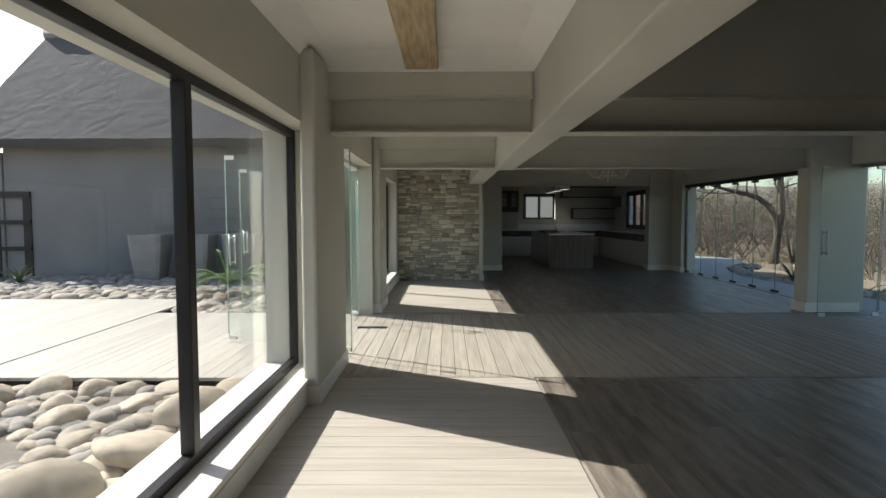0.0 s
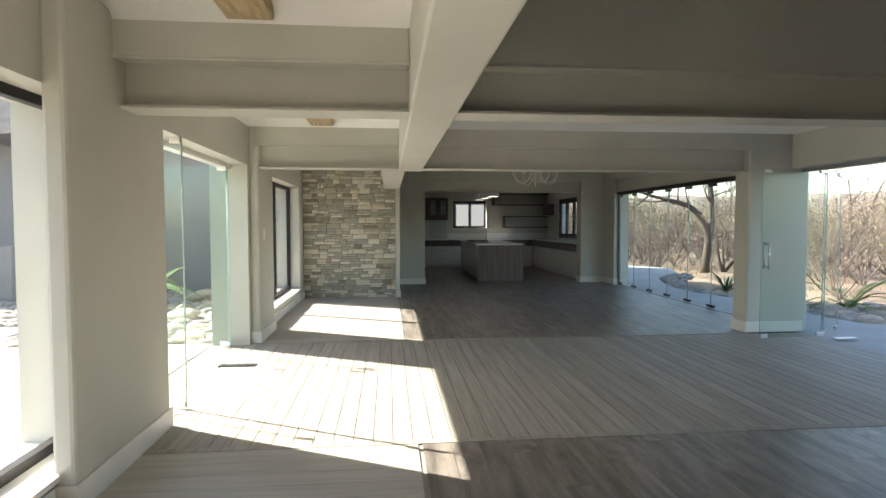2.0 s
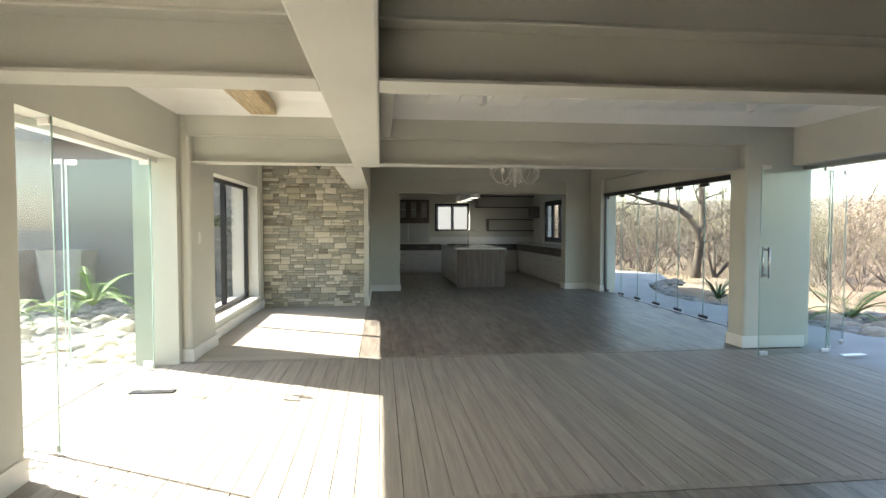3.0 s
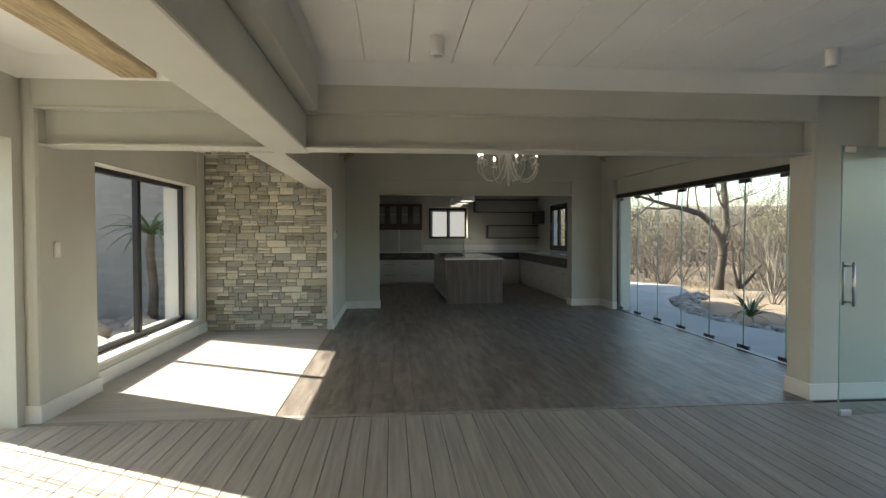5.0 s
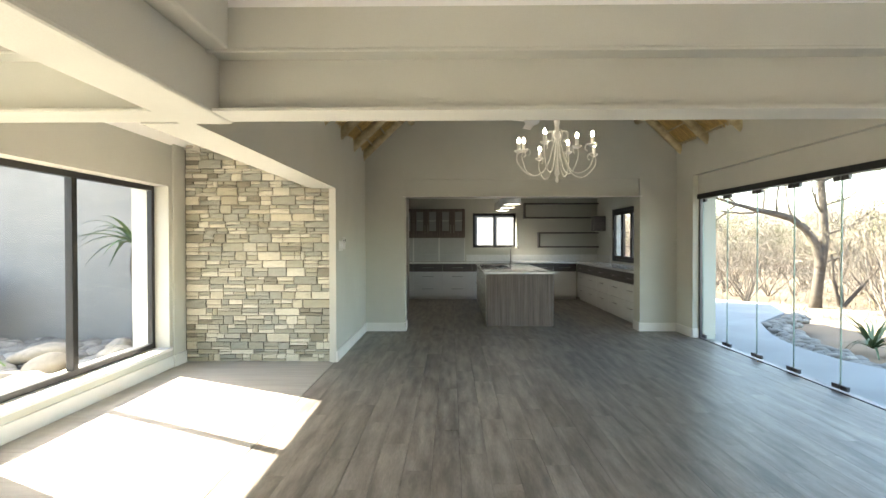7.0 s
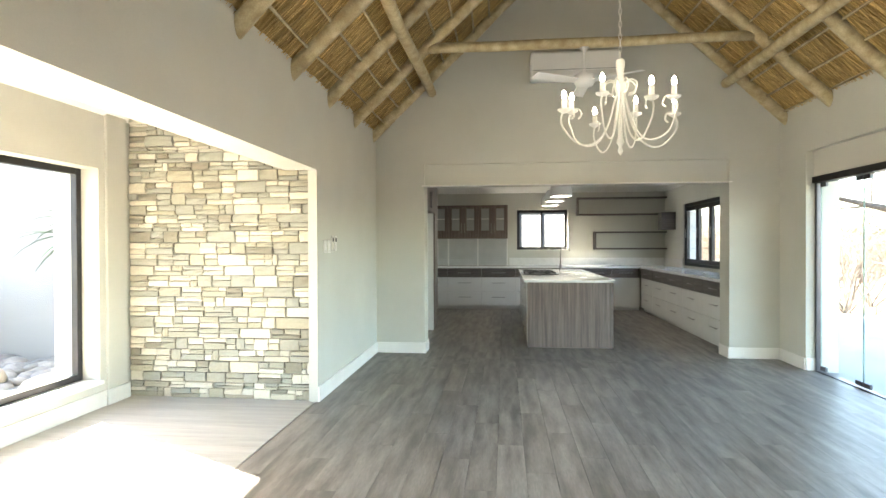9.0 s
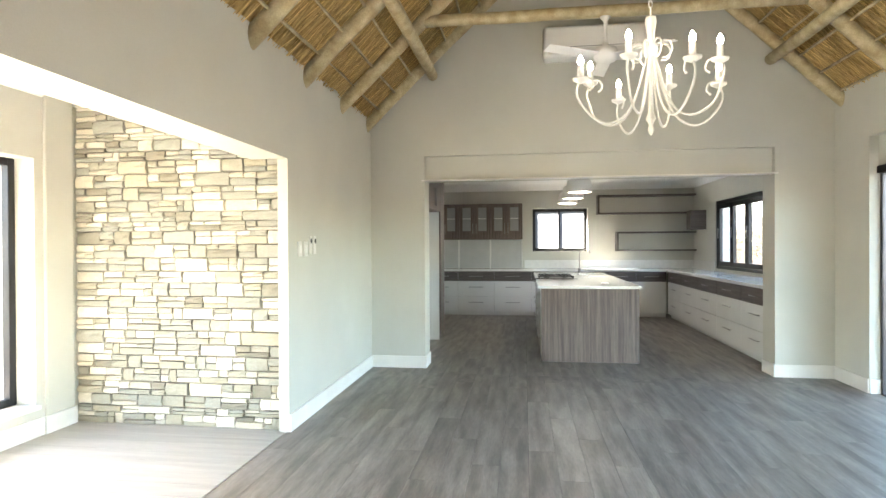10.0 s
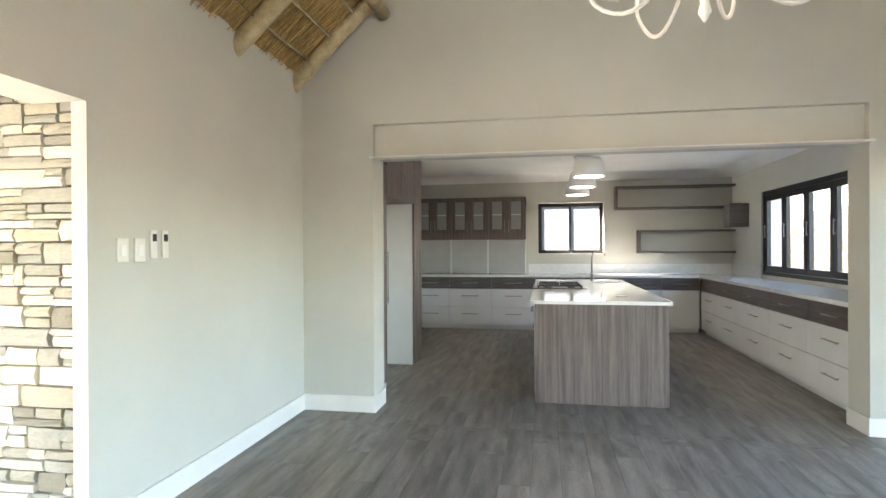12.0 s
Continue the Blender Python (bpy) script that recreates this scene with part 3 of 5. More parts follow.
for i in range(8):
    ang = 2 * math.pi * (i + 0.35) / 8
    ca, sa = math.cos(ang), math.sin(ang)
    # an S from the hub down, out and up to the candle cup
    R = 0.46 if i % 2 == 0 else 0.40
    dz = 0.0 if i % 2 == 0 else 0.06
    prof = [(0.02, 0.50), (0.05, 0.40), (0.09, 0.26), (0.16, 0.13), (0.26, 0.07 + dz * 0.4), (0.36, 0.09 + dz), (R, 0.19 + dz), (R + 0.02, 0.27 + dz), (R - 0.02, 0.34 + dz), (R - 0.07, 0.335 + dz), (R - 0.085, 0.29 + dz), (R - 0.06, 0.265 + dz)]
    pts = [Vector((r * ca, r * sa, z)) for r, z in prof]
    smooth = []
    for j in range(len(pts) - 1):
        p0, p1, p2, p3 = pts[max(j - 1, 0)], pts[j], pts[j + 1], pts[min(j + 2, len(pts) - 1)]
        for u in (0, 0.33, 0.66):
            smooth.append(0.5 * ((2 * p1) + (p2 - p0) * u + (2 * p0 - 5 * p1 + 4 * p2 - p3) * u * u + (3 * p1 - p0 - 3 * p2 + p3) * u ** 3))
    smooth.append(pts[-1])
    bm = bmesh.new()
    tube(bm, smooth, 0.0072, n=6)
    arm = part("arm", bm, IVORY, ch)
    rc, zc = R - 0.005, 0.325 + dz
    bm = bmesh.new()
    lathe(bm, [(0.008, zc - 0.02), (0.045, zc), (0.05, zc + 0.012), (0.02, zc + 0.018), (0.019, zc + 0.09), (0.012, zc + 0.092)], 12, (rc * ca, rc * sa))
    part("candle_cup", bm, IVORY, arm)
    bm = bmesh.new()
    lathe(bm, [(0.010, zc + 0.092), (0.018, zc + 0.11), (0.016, zc + 0.128), (0.004, zc + 0.152)], 10, (rc * ca, rc * sa))
    part("bulb", bm, BULB, arm, "lit candle bulb")
    bm = bmesh.new()
    loop = [Vector(((0.03 + 0.05 * (1 - math.cos(u))) * ca, (0.03 + 0.05 * (1 - math.cos(u))) * sa, 0.52 + 0.055 * math.sin(u))) for u in [j * 0.55 for j in range(10)]]
    tube(bm, loop, 0.006, n=5)
    part("scroll", bm, IVORY, ch)
for i in range(48):
    z = 0.74 + i * 0.048
    if 2.08 + z > 5.05:
        break
    bm = bmesh.new()
    ring = [Vector(((0.011 * math.cos(u)) * (i % 2), (0.011 * math.cos(u)) * ((i + 1) % 2), z + 0.027 + 0.03 * math.sin(u))) for u in [j * math.pi / 4 for j in range(9)]]
    tube(bm, ring, 0.003, n=5)
    part("chain_link", bm, IVORY, ch)

# ceiling fan, at rest
fan = thing("ceiling_fan", "white ceiling fan with three blades, at rest", "ceiling fan", (3.36, 12.42, 3.08))
bm = bmesh.new()
lathe(bm, [(0.03, -0.02), (0.09, 0.0), (0.115, 0.05), (0.10, 0.11), (0.03, 0.14), (0.016, 0.2), (0.016, 0.36), (0.05, 0.40)], 20)
part("motor", bm, CEIL, fan)
for i in range(3):
    bm = bmesh.new()
    box(bm, 0.10, 0.62, -0.06, 0.06, 0.045, 0.053, bevel=0.003)
    bmesh.ops.transform(bm, matrix=Matrix.Rotation(2.094 * i + 1.571, 4, 'Z') @ Matrix.Rotation(0.2, 4, 'X'), verts=bm.verts)
    part("blade", bm, CEIL, fan)
ac = thing("air_conditioner", "white wall-mounted split air conditioner on the gable", "air conditioner", (3.36, YK, 3.40))
bm = bmesh.new()
box(bm, -0.53, 0.53, -0.23, 0.0, 0.0, 0.33, bevel=0.03)
part("body", bm, CEIL, ac)
part("louvre", boxes((-0.48, 0.48, -0.236, -0.2, 0.03, 0.085), bevel=0.006), WHITE, ac)
part("seam", boxes((-0.5, 0.5, -0.2325, -0.22, 0.10, 0.104)), DARKSTEEL, ac)

# switches
def switch(name, x, y, z, w, h, label, category, dark=False):
    e = thing(name, label, category, (x, y, z), "wall switches")
    part("plate", boxes((0.0, 0.012, -w / 2, w / 2, -h / 2, h / 2), bevel=0.004), WHITE, e)
    if dark:
        part("display", boxes((0.012, 0.015, -w * 0.3, w * 0.3, h * 0.1, h * 0.36)), BLACK, e)
    else:
        part("rocker", boxes((0.012, 0.017, -w * 0.25, w * 0.25, -h * 0.25, h * 0.25), bevel=0.002), CEIL, e)


switch("light_switch", 0.86, 11.33, 1.38, 0.075, 0.12, "white light switch on the greige wall", "switch")
switch("light_switch", 0.86, 11.45, 1.38, 0.075, 0.12, "white light switch on the greige wall", "switch")
switch("fan_remote", 0.86, 11.555, 1.41, 0.05, 0.15, "white remote control in a wall cradle", "remote control", True)
switch("fan_remote", 0.86, 11.645, 1.41, 0.05, 0.15, "white remote control in a wall cradle", "remote control", True)
switch("light_switch", XP, 7.36, 1.28, 0.075, 0.12, "white light switch on the pillar", "switch")

# ---- kitchen ----
WOOD = mat("grey_walnut_laminate", (0.255, 0.195, 0.17), 0.5, var=0.3, scale=2.4, fine=18, stretch=(14, 14, 0.5), bump=0.06, tint=(0.12, 0.088, 0.076))
WOODH = mat("grey_walnut_laminate_across", (0.16, 0.135, 0.125), 0.5, var=0.2, scale=2.4, fine=18, stretch=(1, 1, 12), bump=0.06, tint=(0.09, 0.075, 0.07))
GLOSS = mat("white_gloss_door", (0.74, 0.74, 0.72), 0.22, var=0.02, scale=3, fine=60, bump=0.01)
HANDLE = mat("satin_nickel", (0.30, 0.29, 0.28), 0.4, 0.6, var=0.05, bump=0.03)
QUARTZ = mat("white_quartz", (0.78, 0.78, 0.76), 0.1, var=0.04, scale=14, fine=160, bump=0.0)
ALU = mat("roller_shutter_aluminium", (0.50, 0.51, 0.51), 0.4, 0.2, var=0.04, bump=0.03)


def front(parent, name, material, x0, x1, y0, y1, z0, z1, side, handle=True, upright=False, hpos=None):
    """A drawer or door front that faces -y ('y') or -x ('x') or +x ('X'), with a bar handle."""
    ob = part(name, boxes((x0, x1, y0, y1, z0, z1), bevel=0.002), material, parent)
    if handle:
        bm = bmesh.new()
        if side == 'y':
            yo = y0 - 0.028
            if upright:
                xh = hpos
                a, b = (xh, yo, z0 + (z1 - z0) * 0.08), (xh, yo, z0 + (z1 - z0) * 0.45)
            else:
                xm, zm = (x0 + x1) / 2, z0 + (z1 - z0) * (0.62 if hpos is None else hpos)
                a, b = (xm - 0.14, yo, zm), (xm + 0.14, yo, zm)
            posts = [(Vector(a).lerp(Vector(b), u), Vector((0, 0.028, 0))) for u in (0.12, 0.88)]
        else:
            sg = -1 if side == 'x' else 1
            xo = (x0 if sg < 0 else x1) + 0.028 * sg
            if upright:
                a, b = (xo, hpos, 0.85), (xo, hpos, 1.35)
            else:
                ym, zm = (y0 + y1) / 2, z0 + (z1 - z0) * (0.62 if hpos is None else hpos)
                a, b = (xo, ym - 0.14, zm), (xo, ym + 0.14, zm)
            posts = [(Vector(a).lerp(Vector(b), u), Vector((-0.028 * sg, 0, 0))) for u in (0.12, 0.88)]
        cyl(bm, a, b, 0.006, n=8)
        for p, o in posts:
            cyl(bm, p, p + o, 0.004, n=6)
        part("handle", bm, HANDLE, ob, "brushed steel bar handle")
    return ob


# back run
for x0, x1 in ((0.64, 1.29), (1.29, 2.02), (2.02, 2.75), (2.75, 3.45), (3.45, 4.15), (4.15, 4.75), (4.75, 5.31)):
    e = thing("base_cabinet", "white gloss base cabinet with a dark wood-grain top drawer", "kitchen cabinet", ((x0 + x1) / 2, 18.70, 0), "back base cabinets")
    w = (x1 - x0) / 2
    part("carcass", boxes((-w + 0.001, w - 0.001, -0.28, 0.28, 0.07, 0.88)), GLOSS, e)
    part("plinth", boxes((-w, w, -0.24, -0.22, 0.0, 0.07)), GLOSS, e)
    if x0 < 3.0:
        front(e, "drawer_front", GLOSS, -w + 0.002, w - 0.002, -0.30, -0.281, 0.075, 0.375, 'y')
        front(e, "drawer_front", GLOSS, -w + 0.002, w - 0.002, -0.30, -0.281, 0.379, 0.68, 'y')
    else:
        front(e, "door", GLOSS, -w + 0.002, w - 0.002, -0.30, -0.281, 0.075, 0.68, 'y', handle=False)
    front(e, "top_drawer_front", WOODH, -w + 0.002, w - 0.002, -0.30, -0.281, 0.685, 0.878, 'y', hpos=0.5)
# right run
ys = [13.78, 14.70, 15.62, 16.54, 17.46, 18.38]
for y0, y1 in zip(ys, ys[1:]):
    e = thing("base_cabinet", "white gloss drawer unit with a dark wood-grain top drawer", "kitchen cabinet", (5.66, (y0 + y1) / 2, 0), "window base cabinets")
    w = (y1 - y0) / 2
    part("carcass", boxes((-0.31, 0.31, -w + 0.001, w - 0.001, 0.07, 0.88)), GLOSS, e)
    part("plinth", boxes((-0.27, -0.25, -w, w, 0.0, 0.07)), GLOSS, e)
    front(e, "drawer_front", GLOSS, -0.33, -0.311, -w + 0.002, w - 0.002, 0.075, 0.375, 'x')
    front(e, "drawer_front", GLOSS, -0.33, -0.311, -w + 0.002, w - 0.002, 0.379, 0.68, 'x')
    front(e, "top_drawer_front", WOODH, -0.33, -0.311, -w + 0.002, w - 0.002, 0.685, 0.878, 'x', hpos=0.5)
tagged(part("worktop", boxes((0.62, XKR, 18.38, YBACK, 0.885, 0.925), (5.31, XKR, 13.77, 18.38, 0.885, 0.925)), QUARTZ), "white quartz worktop running round the corner", "worktop")
tagged(part("upstand", boxes((2.62, XKR - 0.02, YBACK - 0.02, YBACK - 0.001, 0.925, 1.09), (XKR - 0.02, XKR - 0.001, 17.72, YBACK - 0.02, 0.925, 1.09)), QUARTZ), "white quartz upstand behind the worktop", "splashback")

# wall cupboards with glazed doors and roller shutters below
MILK = mat("frosted_cabinet_glass", (0.30, 0.31, 0.30), 0.3, var=0.05, bump=0)
for x0, x1 in ((0.64, 1.28), (1.28, 1.93), (1.93, 2.58)):
    e = thing("wall_cupboard", "dark wood-grain wall cupboard with two glazed doors", "kitchen cabinet", ((x0 + x1) / 2, 18.83, 1.52), "wall cupboards")
    w = (x1 - x0) / 2
    part("carcass", boxes((-w, w, -0.13, 0.169, 0, 0.73)), WOOD, e)
    for s in (-1, 1):
        a, b = (-w + 0.003, -0.003) if s < 0 else (0.003, w - 0.003)
        f = 0.075
        d = part("door", boxes((a, a + f, -0.155, -0.131, 0.1, 0.73), (b - f, b, -0.155, -0.131, 0.1, 0.73), (a + f, b - f, -0.155, -0.131, 0.1, 0.1 + f), (a + f, b - f, -0.155, -0.131, 0.73 - f, 0.73)), WOOD, e)
        part("pane", boxes((a + f, b - f, -0.146, -0.14, 0.1 + f, 0.73 - f)), MILK, d)
        part("shelf_line", boxes((a + f, b - f, -0.148, -0.146, 0.42, 0.435)), GLOSS, d)
        bm = bmesh.new()
        cyl(bm, (s * 0.035, -0.18, 0.12), (s * 0.035, -0.18, 0.33), 0.006, n=8)
        cyl(bm, (s * 0.035, -0.18, 0.15), (s * 0.035, -0.155, 0.15), 0.004, n=6)
        cyl(bm, (s * 0.035, -0.18, 0.30), (s * 0.035, -0.155, 0.30), 0.004, n=6)
        part("handle", bm, HANDLE, d, "brushed steel bar handle")
    part("rail", boxes((-w, w, -0.15, -0.131, 0.0, 0.095)), WOOD, e)
    r = thing("roller_shutter_cabinet", "grey roller-shutter cabinet standing on the worktop", "kitchen cabinet", ((x0 + x1) / 2, 18.83, 0.925), "shutter cabinets")
    part("side_panel", boxes((-w, -w + 0.018, -0.13, 0.169, 0, 0.594)), GLOSS, r)
    part("side_panel", boxes((w - 0.018, w, -0.13, 0.169, 0, 0.594)), GLOSS, r)
    for i in range(14):
        part("slat", boxes((-w + 0.018, w - 0.018, -0.118, -0.106, 0.012 + i * 0.0415, 0.0515 + i * 0.0415), bevel=0.004), ALU, r)
    part("grip", boxes((-w + 0.03, w - 0.03, -0.13, -0.118, 0.01, 0.026)), STEEL, r)

# tall units with a fridge niche
t = thing("tall_cabinet", "tall dark wood-grain pantry cabinet with a long handle", "kitchen cabinet", (1.0, 14.0, 0), "tall cabinets")
part("carcass", boxes((-0.38, 0.36, -0.22, 0.24, 0.07, 2.62)), WOOD, t)
front(t, "door", WOOD, 0.361, 0.38, -0.218, 0.238, 0.075, 2.2, 'X', upright=True, hpos=0.18)
t = thing("fridge_surround", "white-lined open fridge niche with a cupboard above", "kitchen cabinet", (1.0, 14.83, 0))
part("back_panel", boxes((-0.38, -0.36, -0.58, 0.58, 0, 1.9)), GLOSS, t)
part("side_panel", boxes((-0.36, 0.36, 0.56, 0.58, 0, 1.9)), GLOSS, t)
part("side_panel", boxes((-0.36, 0.36, -0.58, -0.56, 0, 1.9)), GLOSS, t)
part("top_cupboard", boxes((-0.38, 0.36, -0.58, 0.58, 1.9, 2.62)), WOOD, t)
for s in (-1, 1):
    d = part("door", boxes((0.361, 0.38, min(0.003 * s, 0.578 * s), max(0.003 * s, 0.578 * s), 1.905, 2.6), bevel=0.002), WOOD, t)
    bm = bmesh.new()
    cyl(bm, (0.408, s * 0.04, 1.95), (0.408, s * 0.04, 2.2), 0.006, n=8)
    cyl(bm, (0.38, s * 0.04, 1.98), (0.408, s * 0.04, 1.98), 0.004, n=6)
    cyl(bm, (0.38, s * 0.04, 2.17), (0.408, s * 0.04, 2.17), 0.004, n=6)
    part("handle", bm, HANDLE, d)
t = thing("tall_cabinet", "tall dark wood-grain pantry cabinet with a long handle", "kitchen cabinet", (1.0, 15.86, 0), "tall cabinets")
part("carcass", boxes((-0.38, 0.36, -0.445, -0.04, 0.0, 2.62)), WOOD, t)
front(t, "door", WOOD, 0.361, 0.38, -0.443, -0.042, 0.075, 2.6, 'X', upright=True, hpos=-0.36)

# island
isl = thing("kitchen_island", "kitchen island with wood-grain end panel and white quartz top", "kitchen island", (3.375, 15.63, 0))
part("body", boxes((-0.545, 0.56, -1.62, 1.62, 0.06, 0.875)), GLOSS, isl)
part("end_panel", boxes((-0.56, 0.575, -1.655, -1.621, 0.0, 0.878)), WOOD, isl, "grey walnut wood-grain panel")
part("plinth", boxes((-0.5, 0.52, -1.61, 1.6, 0.0, 0.06)), GLOSS, isl)
part("side_panel", boxes((0.561, 0.58, -1.62, 1.62, 0.0, 0.878)), WOOD, isl)
part("top", boxes((-0.60, 0.60, -1.69, 1.69, 0.88, 0.912), bevel=0.003), QUARTZ, isl, "polished white quartz top")
for i in range(4):
    y0, y1 = -1.6 + i * 0.8, -1.6 + (i + 1) * 0.8 - 0.006
    for z0, z1 in ((0.07, 0.34), (0.345, 0.61), (0.615, 0.872)):
        ob = part("drawer_front", boxes((-0.565, -0.546, y0, y1, z0, z1), bevel=0.002), GLOSS, isl)
        bm = bmesh.new()
        zm = z0 + 0.17
        cyl(bm, (-0.595, y0 + 0.2, zm), (-0.595, y1 - 0.2, zm), 0.006, n=8)
        for yy in (y0 + 0.24, y1 - 0.24):
            cyl(bm, (-0.595, yy, zm), (-0.565, yy, zm), 0.004, n=6)
        part("handle", bm, HANDLE, ob)
hob = thing("gas_hob", "black gas hob with cast-iron grates set in the island", "hob", (3.07, 15.72, 0.912))
part("plate", boxes((-0.30, 0.30, -0.38, 0.38, 0.0, 0.008), bevel=0.003), BLACK, hob)
for i in (-1, 0, 1):
    bm = bmesh.new()
    for s in (-0.24, 0.0, 0.24):
        box(bm, s - 0.006, s + 0.006, i * 0.25 - 0.115, i * 0.25 + 0.115, 0.03, 0.042)
    for s in (-0.11, 0.0, 0.11):
        box(bm, -0.25, 0.25, i * 0.25 + s - 0.006, i * 0.25 + s + 0.006, 0.03, 0.042)
    for sx in (-0.24, 0.24):
        for sy in (-0.1, 0.1):
            box(bm, sx - 0.006, sx + 0.006, i * 0.25 + sy - 0.006, i * 0.25 + sy + 0.006, 0.008, 0.03)
    part("grate", bm, BLACK, hob)
    for sx in (-0.13, 0.13):
        bm = bmesh.new()
        lathe(bm, [(0.045, 0.008), (0.045, 0.02), (0.03, 0.027)], 14, (sx, i * 0.25))
        part("burner", bm, DARKSTEEL, hob)
tap = thing("kitchen_tap", "chrome swan-neck mixer tap on the island", "tap", (3.55, 17.0, 0.912))
bm = bmesh.new()
lathe(bm, [(0.03, 0), (0.03, 0.01), (0.022, 0.02), (0.022, 0.09), (0.012, 0.1)], 14)
part("base", bm, HANDLE, tap)
bm = bmesh.new()
tube(bm, [(0, 0, 0.09), (0, 0, 0.33), (0.01, 0, 0.37), (0.04, 0, 0.40), (0.12, 0, 0.405), (0.16, 0, 0.39), (0.18, 0, 0.35)], 0.011, n=8)
part("spout", bm, HANDLE, tap)
bm = bmesh.new()
cyl(bm, (0, 0, 0.06), (-0.08, 0, 0.10), 0.007)
part("lever", bm, STEEL, tap)
sink = thing("prep_sink", "stainless steel sink rim set in the island", "sink", (3.72, 16.75, 0.912))
part("rim", boxes((-0.2, 0.22, -0.17, -0.15, 0, 0.006), (-0.2, 0.22, 0.15, 0.17, 0, 0.006), (-0.2, -0.18, -0.15, 0.15, 0, 0.006), (0.2, 0.22, -0.15, 0.15, 0, 0.006)), STEEL, sink)
part("bowl", boxes((-0.18, 0.2, -0.15, 0.15, 0.0005, 0.003)), DARKSTEEL, sink)
so = thing("pop_up_socket", "round steel pop-up socket in the island top", "socket", (3.62, 14.42, 0.912))
bm = bmesh.new()
lathe(bm, [(0.05, 0), (0.05, 0.006), (0.043, 0.01), (0.04, 0.01)], 20)
part("cap", bm, STEEL, so)

# pendants over the island
for y in (14.95, 16.0, 17.05):
    e = thing("pendant_lamp", "white drum pendant lamp over the kitchen island", "pendant lamp", (3.36, y, 2.11), "island pendants")
    bm = bmesh.new()
    lathe(bm, [(0.145, 0.012), (0.168, 0.0), (0.172, 0.004), (0.15, 0.16), (0.12, 0.195), (0.03, 0.20)], 28)
    part("shade", bm, CEIL, e)
    bm = bmesh.new()
    lathe(bm, [(0.14, 0.006), (0.14, 0.011)], 24)
    part("diffuser", bm, glow("pendant_diffuser", (1, 0.95, 0.85), 1.2), e)
    bm = bmesh.new()
    lathe(bm, [(0.01, 0.2), (0.01, 0.5), (0.05, 0.51), (0.05, 0.55)], 12)
    part("rod", bm, CEIL, e)

# open corner shelves
def shelf_loop(x0, z0, z1, x1, label):
    e = thing("wall_shelf", label, "shelf", (x0, YBACK, z0), "corner shelves")
    w, d = x1 - x0, 0.24
    part("board", boxes((0, w, -d, -0.001, 0, 0.035)), WOODH, e)
    part("board", boxes((0, w, -d, -0.001, z1 - z0 - 0.035, z1 - z0)), WOODH, e)
    part("end_panel", boxes((0, 0.035, -d, -0.001, 0.035, z1 - z0 - 0.035)), WOODH, e)


shelf_loop(4.08, 2.01, 2.40, 5.96, "dark wood-grain open wall shelf, empty")
shelf_loop(4.45, 1.27, 1.66, 5.96, "dark wood-grain open wall shelf, empty")
e = thing("wall_box_shelf", "square dark wood-grain box shelf at the corner", "shelf", (5.86, 18.35, 1.68), "corner shelves")
part("box", boxes((-0.16, 0.118, -0.14, 0.14, 0, 0.36), bevel=0.003), WOODH, e)

# kitchen windows
w3 = tagged(new("window_3"), "black-framed two-pane frosted kitchen window", "window", kind="structure")
y = YBACK + 0.20
fr = 0.06
part("window_frame", boxes((2.79, 2.79 + fr, y - 0.03, y + 0.03, 1.27, 2.16), (3.91 - fr, 3.91, y - 0.03, y + 0.03, 1.27, 2.16), (2.79 + fr, 3.91 - fr, y - 0.03, y + 0.03, 1.27, 1.27 + fr), (2.79 + fr, 3.91 - fr, y - 0.03, y + 0.03, 2.16 - fr, 2.16), (3.325, 3.36, y - 0.03, y + 0.03, 1.27 + fr, 2.16 - fr)), BLACK, w3)
FROST = bpy.data.materials.new("frosted_glass")
FROST.use_nodes = True
fn = FROST.node_tree
fb = fn.nodes.new("ShaderNodeBsdfTranslucent")
fb.inputs[0].default_value = (0.165, 0.175, 0.185, 1)
fn.links.new(fb.outputs[0], fn.nodes["Material Output"].inputs[0])
for a, b in ((2.85, 3.325), (3.36, 3.85)):
    p = part("pane", boxes((a, b, y - 0.003, y + 0.003, 1.33, 2.10)), FROST, w3)
    p.visible_shadow = False
w4 = tagged(new("window_4"), "black-framed folding kitchen window with four leaves", "window", kind="structure")
part("window_frame", boxes((6.0, 6.08, 15.0, 15.06, 0.97, 2.16), (6.0, 6.08, 17.66, 17.72, 0.97, 2.16), (6.0, 6.08, 15.06, 17.66, 0.97, 1.02), (6.0, 6.08, 15.06, 17.66, 2.10, 2.16)), BLACK, w4)
for i in range(4):
    a, b = 15.065 + i * 0.65, 15.065 + (i + 1) * 0.65 - 0.006
    f = 0.075
    lf = part("leaf", boxes((6.01, 6.06, a, a + f, 1.025, 2.095), (6.01, 6.06, b - f, b, 1.025, 2.095), (6.01, 6.06, a + f, b - f, 1.025, 1.025 + f), (6.01, 6.06, a + f, b - f, 2.095 - f, 2.095)), BLACK, w4)
    p = part("pane", boxes((6.032, 6.038, a + f, b - f, 1.025 + f, 2.095 - f)), GLASS, lf)
    p.visible_shadow = False
    bm = bmesh.new()
    cyl(bm, (5.99, b - 0.04, 1.5), (5.99, b - 0.04, 1.68), 0.007, n=8)
    cyl(bm, (5.99, b - 0.04, 1.52), (6.01, b - 0.04, 1.52), 0.005, n=6)
    cyl(bm, (5.99, b - 0.04, 1.66), (6.01, b - 0.04, 1.66), 0.005, n=6)
    part("handle", bm, STEEL, lf)


